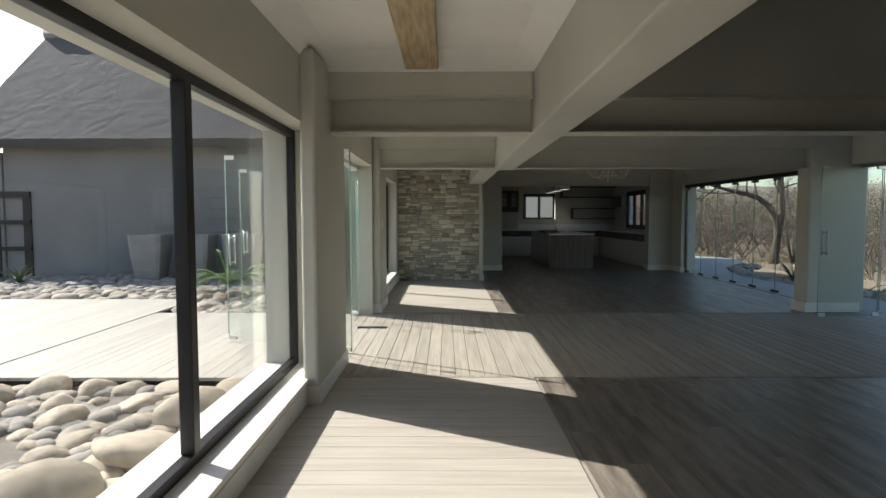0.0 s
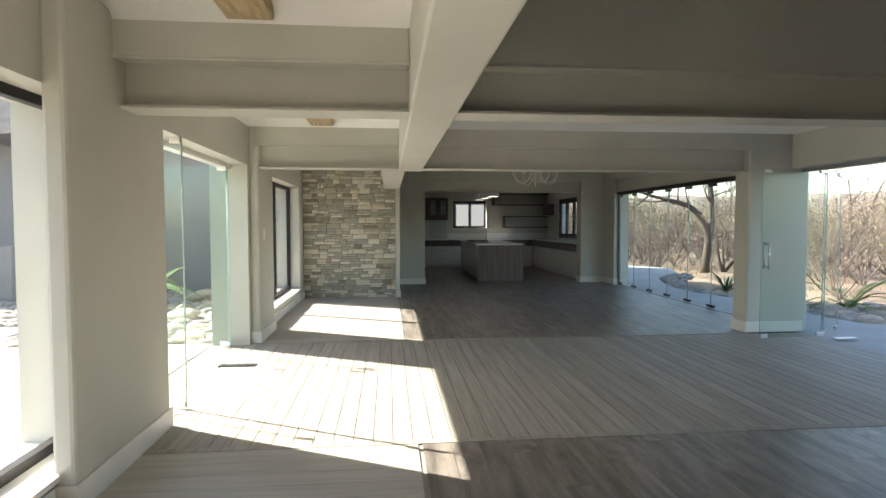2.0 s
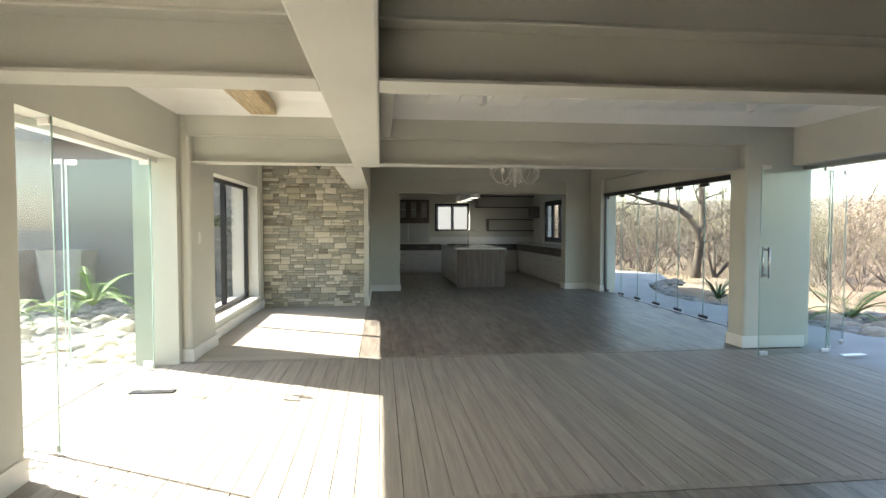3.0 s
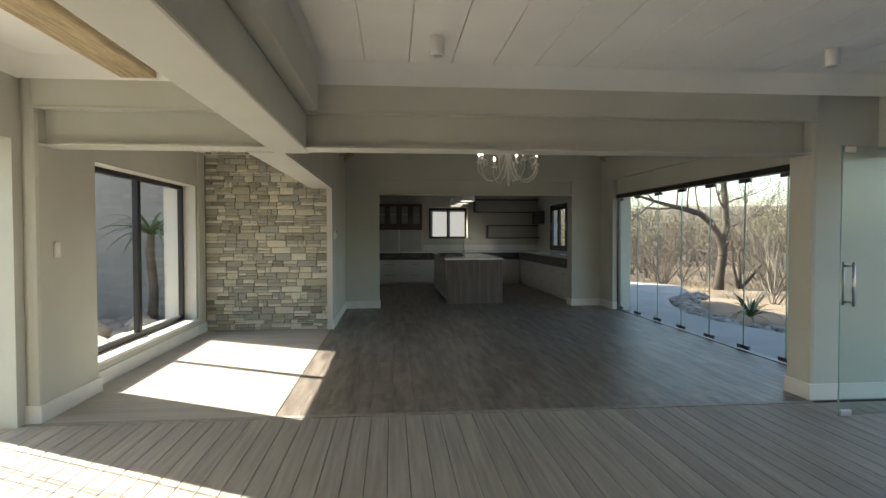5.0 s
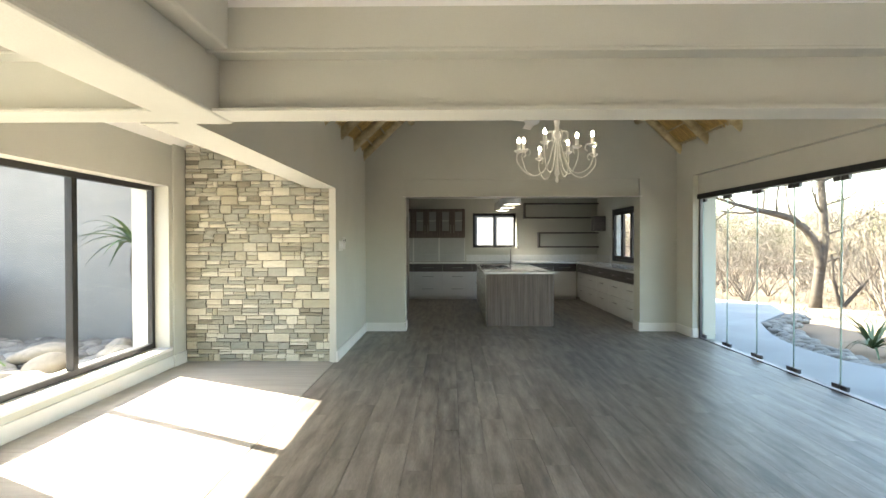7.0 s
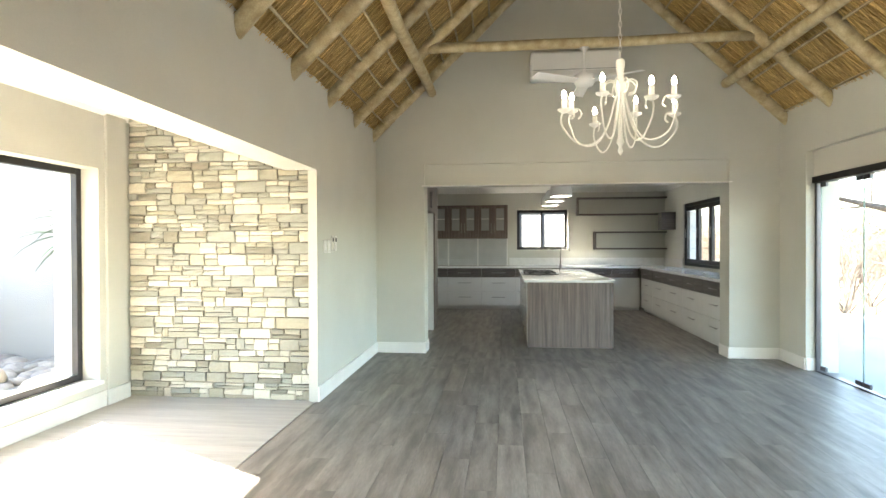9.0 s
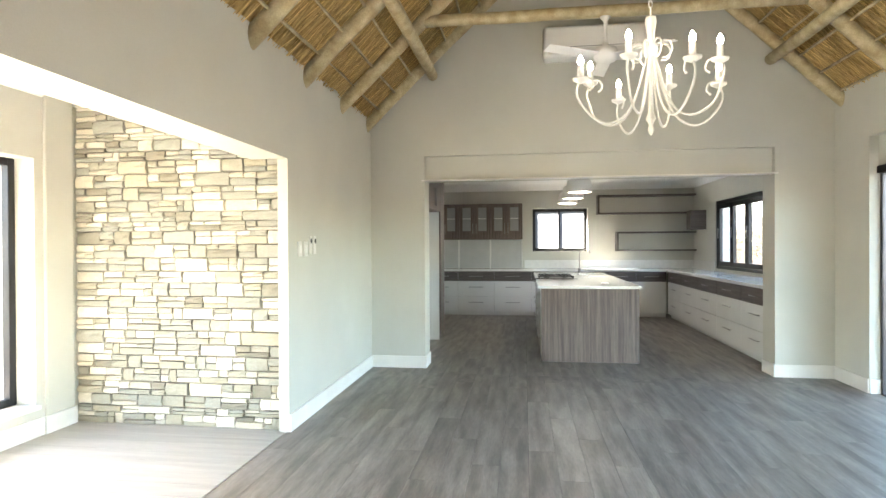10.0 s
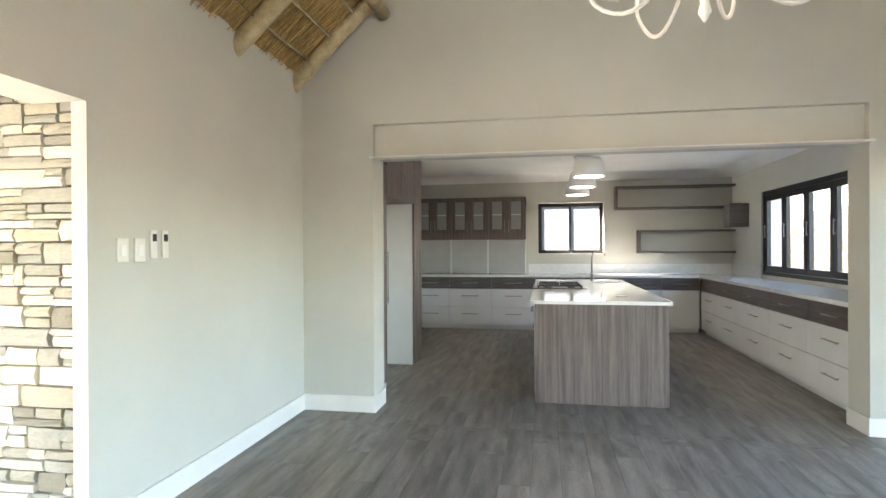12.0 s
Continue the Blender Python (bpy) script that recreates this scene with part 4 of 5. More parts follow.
# ---- courtyard ----
def setting_deck(name, x0, x1, y0, y1, label):
    e = tagged(new(name), label, "deck", kind="structure")
    bm = bmesh.new()
    box(bm, 0, 0.124, 0, 1, -0.03, 0.0, bevel=0.0)
    me = mesh_of("deck_board_out", bm, DECK_OUT)
    n = int((x1 - x0) / 0.1285)
    for i in range(n):
        ob = new("deck_board", me)
        ob.location, ob.scale, ob.parent = (x0 + i * 0.1285, y0, -0.004), (1, y1 - y0, 1), e
    part("joists", boxes((x0, x1, y0 + 0.02, y1 - 0.02, -0.42, -0.045)), GAP, e)


setting_deck("deck_courtyard", -4.1, -1.385, 3.87, 7.15, "sunlit pale timber deck in the courtyard")
setting_deck("deck_courtyard_wide", -11.2, -4.1, 3.87, 8.5, "sunlit pale timber deck in the courtyard")
BED = mat("gravel_bed", (0.25, 0.22, 0.19), 0.95, var=0.25, scale=3, fine=25, bump=0.6)
setting("ground_bed", boxes((-11.5, XO - 0.005, 7.17, 13.0, -0.42, -0.10), (-11.5, XO - 0.005, -4.5, 3.868, -0.42, -0.08)), BED, "gravelly soil bed under the boulders", "rock garden")


def rock_mesh(name, seed, squash, material, sub=3):
    bm = bmesh.new()
    bmesh.ops.create_icosphere(bm, subdivisions=sub, radius=1)
    off = Vector((seed * 7.3, seed * 3.1, seed * 1.7))
    for v in bm.verts:
        d = noise.noise(v.co * 0.8 + off) * 0.32 + noise.noise(v.co * 2.2 + off) * 0.07
        v.co *= 1 + d
        v.co.z *= squash
        if v.co.z < -0.3 * squash:
            v.co.z = -0.3 * squash + (v.co.z + 0.3 * squash) * 0.3
    for f in bm.faces:
        f.smooth = True
    return mesh_of(name, bm, material)


ROCKS = [rock_mesh("boulder", i, (0.55, 0.65, 0.75, 0.5, 0.6, 0.7)[i % 6], ROCK) for i in range(8)]
rng = random.Random(21)


def boulder(x, y, r, z, label, group, stretch=1.0):
    ob = new("boulder", rng.choice(ROCKS))
    ob.location = (x, y, z)
    ob.rotation_euler = (rng.uniform(-0.2, 0.2), rng.uniform(-0.2, 0.2), rng.uniform(0, 6.28))
    ob.scale = (r * rng.uniform(1.0, 1.35) * stretch, r * rng.uniform(0.8, 1.0), r * rng.uniform(0.85, 1.1))
    return tagged(ob, label, "boulder", group)


def scatter(x0, x1, y0, y1, r0, r1, n, z, label, group, tries=9000):
    done = []
    for _ in range(tries):
        if len(done) >= n:
            break
        x, y, r = rng.uniform(x0, x1), rng.uniform(y0, y1), rng.uniform(r0, r1)
        if all((x - a) ** 2 + (y - b) ** 2 > (0.82 * (r + c)) ** 2 for a, b, c in done):
            done.append((x, y, r))
            boulder(x, y, r, z + r * 0.22, label, group)


scatter(-4.6, -1.52, 0.6, 3.80, 0.09, 0.21, 125, -0.12, "smooth beige river boulder in the rock garden", "boulders by the window")
scatter(-9.5, -4.8, 2.2, 3.78, 0.12, 0.22, 45, -0.12, "smooth beige river boulder in the rock garden", "boulders by the window")
for x, y, r in ((-1.74, 2.35, 0.23), (-1.9, 1.65, 0.25), (-1.72, 3.05, 0.21)):
    boulder(x, y, r, 0.0, "large smooth sandstone boulder beside the window sill", "boulders by the window")
scatter(-3.9, -1.55, 7.32, 10.4, 0.07, 0.17, 125, -0.10, "smooth sunlit river boulder in the rock garden", "boulders behind the deck")
scatter(-9.5, -4.0, 8.65, 9.6, 0.10, 0.21, 52, -0.10, "smooth sunlit river boulder in the rock garden", "boulders behind the deck")
for x, y, r in ((-1.75, 11.2, 0.27), (-1.72, 10.35, 0.19), (-1.85, 9.75, 0.25), (-2.3, 10.7, 0.22), (-2.45, 9.2, 0.24), (-2.9, 11.4, 0.28), (-2.2, 11.9, 0.2)):
    boulder(x, y, r, 0.02, "large pale boulder outside the window", "boulders behind the deck")


def pebbles(name, spots, label):
    protos = []
    for i in range(4):
        bm = bmesh.new()
        bmesh.ops.create_icosphere(bm, subdivisions=2, radius=1)
        protos.append(([v.co * (1 + 0.2 * noise.noise(v.co + Vector((i * 5, 0, 0)))) for v in bm.verts], [[v.index for v in f.verts] for f in bm.faces]))
        bm.free()
    vs, fs = [], []
    for x, y, z, r in spots:
        pv, pf = rng.choice(protos)
        a = rng.uniform(0, 6.28)
        ca, sa, sx = math.cos(a), math.sin(a), rng.uniform(0.9, 1.5)
        o = len(vs)
        vs += [(x + r * (ca * p.x * sx - sa * p.y), y + r * (sa * p.x * sx + ca * p.y), z + r * 0.6 * p.z) for p in pv]
        fs += [[o + k for k in f] for f in pf]
    me = bpy.data.meshes.new(name)
    me.from_pydata(vs, [], fs)
    me.materials.append(PEBBLE)
    for p in me.polygons:
        p.use_smooth = True
    return tagged(new(name, me), label, "pebbles", kind="stuff")


spots = []
for _ in range(2600):
    x, y = rng.uniform(-9.8, -1.5), rng.uniform(7.3, 12.9)
    if x < -4.1 and y < 8.6:
        continue
    spots.append((x, y, -0.07, rng.uniform(0.05, 0.13)))
for _ in range(900):
    spots.append((rng.uniform(-6.5, -1.5), rng.uniform(0.2, 3.75), -0.09, rng.uniform(0.05, 0.11)))
pebbles("pebbles_courtyard", spots, "grey-brown river pebbles filling the rock garden")

# thatched outbuilding across the courtyard
hb = thing("thatched_building", "dark grey plastered outbuilding with a weathered thatched roof", "building", (-6.2, 13.0, -0.4))
part("wall", boxes((-4.6, 4.8, 0, 0.3, 0, 3.75), (-4.6, -4.3, 0.3, 5.4, 0, 3.75)), GREYWALL, hb)
part("low_wall", boxes((-7.4, -4.62, -0.05, 0.25, 0, 3.35)), GREYWALL, hb)
bm = bmesh.new()
E0, E1, RZ0, RZ1 = (-5.4, -0.55), (5.6, 6.0), 3.62, 6.95
rows = 26
rng2 = random.Random(3)
grid = []
for i in range(rows + 1):
    t_ = i / rows
    xa, xb = E0[0] + 0.35 * t_, E1[0] - 2.1 * t_
    y_ = E0[1] + 3.0 * t_
    z_ = RZ0 + (RZ1 - RZ0) * t_
    grid.append([bm.verts.new((xa + (xb - xa) * j / 60, y_, z_ + rng2.uniform(-0.010, 0.010))) for j in range(61)])
for i in range(rows):
    for j in range(60):
        bm.faces.new((grid[i][j], grid[i][j + 1], grid[i + 1][j + 1], grid[i + 1][j]))
back = [bm.verts.new(p) for p in ((E0[0], E1[1], RZ0), (E1[0], E1[1], RZ0))]
bm.faces.new((grid[0][0], grid[-1][0], back[0]))
bm.faces.new((grid[0][-1], back[1], grid[-1][-1]))
bm.faces.new((grid[-1][0], grid[-1][-1], back[1], back[0]))
low = [bm.verts.new(v.co + Vector((0, 0.12, -0.2))) for v in grid[0]]
for j in range(60):
    bm.faces.new((grid[0][j + 1], grid[0][j], low[j], low[j + 1]))
part("roof", bm, THATCH_OUT, hb, "grey weathered thatch")
bm = bmesh.new()
tube(bm, [(E0[0] + 0.3, 2.45, RZ1), (0, 2.45, RZ1 + 0.05), (E1[0] - 2.0, 2.45, RZ1)], 0.17, n=10)
part("ridge_cap", bm, POT, hb, "pale cement ridge cap")
for i in range(11):
    bm = bmesh.new()
    cyl(bm, (-4.4 + i * 0.9, -0.42, 3.42), (-4.4 + i * 0.9, 0.0, 3.75), 0.06, n=10)
    part("rafter_end", bm, DARKSTEEL, hb)
dr = part("door", boxes((-4.15, -3.95, -0.03, 0.02, 0.3, 2.4), (-4.9, -4.7, -0.08, -0.03, 0.3, 2.4), (-4.9, -3.95, -0.08, -0.02, 2.25, 2.4), (-4.9, -3.95, -0.08, -0.02, 1.6, 1.7), (-4.9, -3.95, -0.08, -0.02, 0.95, 1.05)), BLACK, hb, "black framed gate")

# tapered concrete pots
for x in (-6.75, -5.68, -4.62):
    e = thing("garden_pot", "tall tapered grey concrete planter among the pebbles", "planter", (x, 12.1, -0.1), "tall planters")
    bm = bmesh.new()
    prof = ((0.24, 0.0), (0.27, 0.1), (0.34, 0.55), (0.37, 0.95), (0.385, 1.08))
    rings = []
    for r, z in prof:
        rings.append([bm.verts.new((sx * r, sy * r, z)) for sx, sy in ((-1, -0.8), (-0.8, -1), (0.8, -1), (1, -0.8), (1, 0.8), (0.8, 1), (-0.8, 1), (-1, 0.8))])
    inner = [bm.verts.new((v.co.x * 0.86, v.co.y * 0.86, 1.08)) for v in rings[-1]]
    deep = [bm.verts.new((v.co.x * 0.8, v.co.y * 0.8, 0.85)) for v in rings[-1]]
    seq = rings + [inner, deep]
    for a, b in zip(seq, seq[1:]):
        for i in range(8):
            bm.faces.new((a[i], a[(i + 1) % 8], b[(i + 1) % 8], b[i]))
    bm.faces.new(rings[0][::-1])
    bm.faces.new(deep)
    part("body", bm, POT, e)

# ---- plants ----
LEAF = mat("cycad_leaf", (0.16, 0.30, 0.05), 0.5, var=0.15, scale=6, fine=30, bump=0.1, island=0.25)
ALOE = mat("aloe_leaf", (0.11, 0.185, 0.085), 0.5, var=0.15, scale=6, fine=30, bump=0.1, island=0.2)
BARK = mat("grey_bark", (0.125, 0.10, 0.082), 0.9, var=0.2, scale=8, fine=40, bump=0.6)
TWIG = mat("dry_twigs", (0.235, 0.195, 0.165), 0.9, var=0.2, scale=6, fine=30, bump=0.2, island=0.25)
DRYLEAF = mat("dry_leaves", (0.33, 0.27, 0.17), 0.8, var=0.2, scale=6, fine=30, bump=0.1, island=0.4)
OLIVE = mat("olive_leaves", (0.15, 0.17, 0.07), 0.7, var=0.2, scale=6, fine=30, bump=0.1, island=0.35)
STRAW = mat("dry_straw", (0.42, 0.33, 0.20), 0.85, var=0.2, scale=6, fine=30, bump=0.1, island=0.3)


def blade(bm, pts, w):
    """A tapering, channelled leaf along points."""
    pts = [Vector(p) for p in pts]
    rows = []
    for i, p in enumerate(pts):
        d = (pts[min(i + 1, len(pts) - 1)] - pts[max(i - 1, 0)]).normalized()
        s = d.cross(Vector((0, 0, 1)))
        s = s.normalized() if s.length > 0.05 else Vector((1, 0, 0))
        ww = w * max(0.04, 1 - (i / (len(pts) - 1)) ** 1.6)
        up = s.cross(d)
        rows.append([bm.verts.new(p - s * ww), bm.verts.new(p - up * ww * 0.35), bm.verts.new(p + s * ww)])
    for a, b in zip(rows, rows[1:]):
        bm.faces.new((a[0], a[1], b[1], b[0])), bm.faces.new((a[1], a[2], b[2], b[1]))


def arc(base, az, length, rise, droop, n=7):
    return [base + Vector((math.cos(az) * length * t, math.sin(az) * length * t, rise * t - droop * t * t)) for t in [i / (n - 1) for i in range(n)]]


def rosette(name, at, count, length, width, rise, droop, material, label, category, trunk=0.0, seed=0):
    g = random.Random(seed)
    e = thing(name, label, category, at)
    if trunk:
        bm = bmesh.new()
        tube(bm, [(0, 0, 0), (0.03, 0.02, trunk * 0.4), (-0.02, 0, trunk * 0.8), (0, 0, trunk)], [0.09, 0.075, 0.07, 0.06])
        part("trunk", bm, BARK, e)
    for i in range(count):
        bm = bmesh.new()
        blade(bm, arc(Vector((0, 0, trunk)), i * 2.4 + g.uniform(-0.3, 0.3), length * g.uniform(0.6, 1.05), rise * g.uniform(0.3, 1.3), droop * g.uniform(0.7, 1.3)), width)
        part("leaf", bm, material, e)
    return e


def cycad(at, count, length, seed, label):
    g = random.Random(seed)
    e = thing("cycad", label, "plant", at)
    for i in range(count):
        bm = bmesh.new()
        spine = arc(Vector((0, 0, 0.1)), i * 2.4 + g.uniform(-0.2, 0.2), length * g.uniform(0.7, 1.05), length * g.uniform(0.6, 1.3), length * g.uniform(0.5, 0.9), 15)
        tube(bm, spine, 0.007, n=4)
        for j in range(2, 15):
            d = (spine[j] - spine[j - 1]).normalized()
            s = d.cross(Vector((0, 0, 1))).normalized()
            ll = 0.17 * (1 - abs(j / 14 - 0.45) * 1.1)
            for k in (0.0, 0.5):
                b0 = spine[j - 1].lerp(spine[j], k)
                for sg in (-1, 1):
                    blade(bm, [b0, b0 + (s * sg * 0.8 + d * 0.5) * ll * 0.5 + Vector((0, 0, 0.01)), b0 + (s * sg * 0.8 + d * 0.6) * ll], 0.010)
        part("frond", bm, LEAF, e)
    return e


rosette("tree_aloe", (-2.15, 12.25, -0.1), 30, 0.95, 0.042, 0.75, 0.6, ALOE, "tall green aloe with a single trunk by the grey wall", "aloe", trunk=1.5, seed=2)
rosette("aloe", (-2.75, 1.75, -0.05), 12, 0.28, 0.032, 0.42, 0.1, ALOE, "small green aloe between the boulders", "aloe", seed=5)
rosette("aloe", (-2.15, 1.25, -0.05), 10, 0.22, 0.02, 0.45, 0.1, ALOE, "small grey-green aloe between the boulders", "aloe", seed=6)
rosette("aloe", (-9.0, 11.0, 0.0), 16, 0.55, 0.04, 0.6, 0.3, ALOE, "spiky green aloe in the rock garden", "aloe", seed=7)
cycad((-3.85, 9.2, 0.05), 16, 0.85, 8, "bright green cycad with feathery fronds")
cycad((-3.3, 10.2, 0.1), 14, 0.8, 9, "bright green cycad with feathery fronds")
rosette("aloe", (9.0, 13.6, -0.3), 34, 0.75, 0.026, 0.95, 0.55, ALOE, "spiky green aloe with thin leaves beyond the terrace pebbles", "aloe", seed=15)
cycad((8.6, 9.4, -0.2), 12, 0.9, 12, "green cycad beside the terrace rocks")

# ---- terrace and bush on the garden side ----
bm = bmesh.new()
edge = [(XRO - 0.19, 3.0), (8.2, 3.0), (8.6, 7.2), (7.35, 7.7), (7.2, 9.0), (7.3, 10.3), (7.0, 11.4), (6.98, 12.3), (7.25, 13.4), (7.75, 14.6), (9.0, 16.0), (9.6, 17.6), (8.6, 19.2), (6.35, 19.6), (6.35, 13.2), (XRO - 0.19, 13.2)]
top = [bm.verts.new((x, y, -0.025)) for x, y in edge]
bot = [bm.verts.new((x, y, -0.45)) for x, y in edge]
bm.faces.new(top)
for i in range(len(edge)):
    bm.faces.new((top[i], bot[i], bot[(i + 1) % len(edge)], top[(i + 1) % len(edge)]))
setting("pavement_terrace", bm, PAVE, "smooth grey curved terrace slab", "terrace")
spots = []
for (xa, ya), (xb, yb) in zip(edge[3:10], edge[4:11]):
    for _ in range(130):
        u = rng.random()
        spots.append((xa + (xb - xa) * u + rng.uniform(0.03, 0.5), ya + (yb - ya) * u + rng.uniform(-0.1, 0.1), rng.uniform(-0.16, -0.06), rng.uniform(0.04, 0.10)))
for _ in range(500):
    spots.append((rng.uniform(7.5, 9.6), rng.uniform(6.6, 10.0), -0.12, rng.uniform(0.05, 0.13)))
pebbles("pebbles_terrace", spots, "grey river pebbles edging the terrace")
scatter(7.5, 9.6, 7.3, 9.6, 0.12, 0.24, 30, -0.16, "smooth grey boulder edging the terrace", "terrace boulders")
setting("pavement_step", boxes((8.2, 10.6, 6.0, 7.0, -0.4, -0.06), bevel=0.02), PAVE, "pale flat stone slab in the garden", "paving slab")


def grow(vs, fs, a, d, length, r, depth, g, tips, sides=4):
    """One limb, its bends and its own limbs."""
    segs = 3
    p, ring0 = a.copy(), None
    for i in range(segs + 1):
        rr = r * (1 - 0.45 * i / segs)
        q = d.to_track_quat('Z', 'Y')
        o = len(vs)
        for k in range(sides):
            u = 2 * math.pi * k / sides
            vs.append(p + q @ Vector((rr * math.cos(u), rr * math.sin(u), 0)))
        if ring0 is not None:
            for k in range(sides):
                fs.append((ring0 + k, ring0 + (k + 1) % sides, o + (k + 1) % sides, o + k))
        ring0 = o
        if i < segs:
            d = (d + Vector((g.uniform(-1, 1), g.uniform(-1, 1), g.uniform(-0.5, 0.7))) * 0.22).normalized()
            p = p + d * (length / segs)
            if depth > 0 and i >= 1:
                for _ in range(g.choice((1, 1, 2))):
                    dd = (d + Vector((g.uniform(-1, 1), g.uniform(-1, 1), g.uniform(-0.3, 0.8))) * 0.85).normalized()
                    grow(vs, fs, p, dd, length * g.uniform(0.55, 0.8), rr * 0.55, depth - 1, g, tips, max(3, sides - 1))
    if depth > 0:
        grow(vs, fs, p, d, length * 0.7, r * 0.5, depth - 1, g, tips, max(3, sides - 1))
    else:
        tips.append(p)


def leaves_on(tips, g, per, spread, size):
    vs, fs = [], []
    for t_ in tips:
        for _ in range(per):
            c = t_ + Vector((g.gauss(0, spread), g.gauss(0, spread), g.gauss(0, spread * 0.7)))
            u = Vector((g.uniform(-1, 1), g.uniform(-1, 1), g.uniform(-1, 1))).normalized()
            w = u.orthogonal().normalized()
            s = size * g.uniform(0.6, 1.4)
            o = len(vs)
            vs += [c - u * s, c + w * s * 0.45, c + u * s, c - w * s * 0.45]
            fs.append((o, o + 1, o + 2, o + 3))
    return vs, fs


def raw(name, vs, fs, material):
    me = bpy.data.meshes.new(name)
    me.from_pydata([tuple(v) for v in vs], [], fs)
    me.materials.append(material)
    return me


def tree(at, stems, r, length, depth, per, seed, label, leaf=OLIVE, name="tree", bark=BARK, leafsize=0.035, spread=0.12):
    g = random.Random(seed)
    e = thing(name, label, "tree" if name == "tree" else "shrub", at)
    vs, fs, tips = [], [], []
    for d in stems:
        grow(vs, fs, Vector((g.uniform(-0.05, 0.05), g.uniform(-0.05, 0.05), -0.05)), Vector(d).normalized(), length, r, depth, g, tips, 7 if name == "tree" else 4)
    ob = new("trunk" if name == "tree" else "stem", raw(name + "_wood", vs, fs, bark))
    ob.parent = e
    lv, lf = leaves_on(tips, g, per, spread, leafsize)
    ob = new("crown", raw(name + "_leaves", lv, lf, leaf))
    ob.parent = e
    return e


# the leaning bare tree: a bent trunk with a long low limb
big = thing("tree", "leaning bare tree with a forked dark trunk and few leaves", "tree", (12.3, 20.2, -0.45))
g = random.Random(5)
bm = bmesh.new()
tube(bm, [(0, 0, -0.1), (0.03, 0, 0.4), (0.10, 0, 0.85), (0.14, 0, 1.26), (0.02, 0, 1.75), (-0.24, 0, 2.17), (-0.61, 0.05, 2.49), (-1.0, 0.1, 2.62), (-1.39, 0.1, 2.71), (-2.08, 0.2, 2.9), (-2.9, 0.2, 3.17)], [0.18, 0.15, 0.14, 0.14, 0.115, 0.105, 0.095, 0.085, 0.075, 0.055, 0.03], n=10)
tube(bm, [(0.12, 0, 1.1), (0.20, 0, 1.6), (0.24, 0, 2.03), (0.2, 0, 2.8), (0.14, 0, 3.48), (0.1, 0, 4.6), (0.3, 0, 5.8)], [0.13, 0.125, 0.115, 0.105, 0.095, 0.07, 0.04], n=10)
part("trunk", bm, BARK, big)
vs, fs, tips = [], [], []
for p, d, ln in (((-0.61, 0.05, 2.49), (-0.3, 0.1, 1), 1.0), ((-1.0, 0.1, 2.62), (-0.1, -0.3, 1), 0.9), ((-1.39, 0.1, 2.71), (-0.9, 0.2, -0.3), 0.9), ((-1.39, 0.1, 2.71), (0.1, 0.2, 1), 0.9), ((-2.08, 0.2, 2.9), (-0.6, 0.2, 0.6), 1.0), ((-2.08, 0.2, 2.9), (-0.7, 0, -0.6), 0.9), ((-2.9, 0.2, 3.17), (-1, 0, -0.1), 1.0), ((-2.9, 0.2, 3.17), (-0.8, 0, -0.7), 0.9),
                 ((0.24, 0, 2.03), (1, 0, 0.45), 1.1), ((0.2, 0, 2.8), (1, 0.2, 0.3), 1.2), ((0.2, 0, 2.6), (-0.8, -0.2, 0.8), 0.9), ((0.14, 0, 3.48), (0.9, 0, 0.4), 1.3), ((0.14, 0, 3.48), (-0.9, 0, 0.5), 1.2), ((0.1, 0, 4.6), (0.8, 0.2, 0.6), 1.3), ((0.3, 0, 5.8), (0, 0, 1), 1.0), ((0.1, 0, 4.4), (-0.8, 0, 0.6), 1.2), ((0.13, 0, 1.2), (0.9, 0, 0.6), 1.0)):
    grow(vs, fs, Vector(p), Vector(d).normalized(), ln, 0.036, 4, g, tips, 5)
ob = new("limb", raw("tree_limb", vs, fs, BARK))
ob.parent = big
lv, lf = leaves_on(tips, g, 2, 0.15, 0.04)
ob = new("crown", raw("tree_leaves", lv, lf, OLIVE))
ob.parent = big

tree((13.1, 20.3, -0.45), ((-0.45, 0.1, 1), (0.7, -0.1, 0.9), (0.1, 0.3, 1)), 0.065, 1.3, 4, 1, 61, "small crooked bare tree with dark thin limbs")
tree((16.5, 25.5, -0.45), ((-0.3, 0.1, 1), (0.3, -0.1, 1)), 0.08, 1.9, 4, 4, 62, "bare tree with a thin olive crown")
tree((20.5, 24.0, -0.45), ((-0.2, 0.1, 1), (0.4, -0.1, 1)), 0.08, 2.0, 4, 5, 63, "bare tree with a thin olive crown")

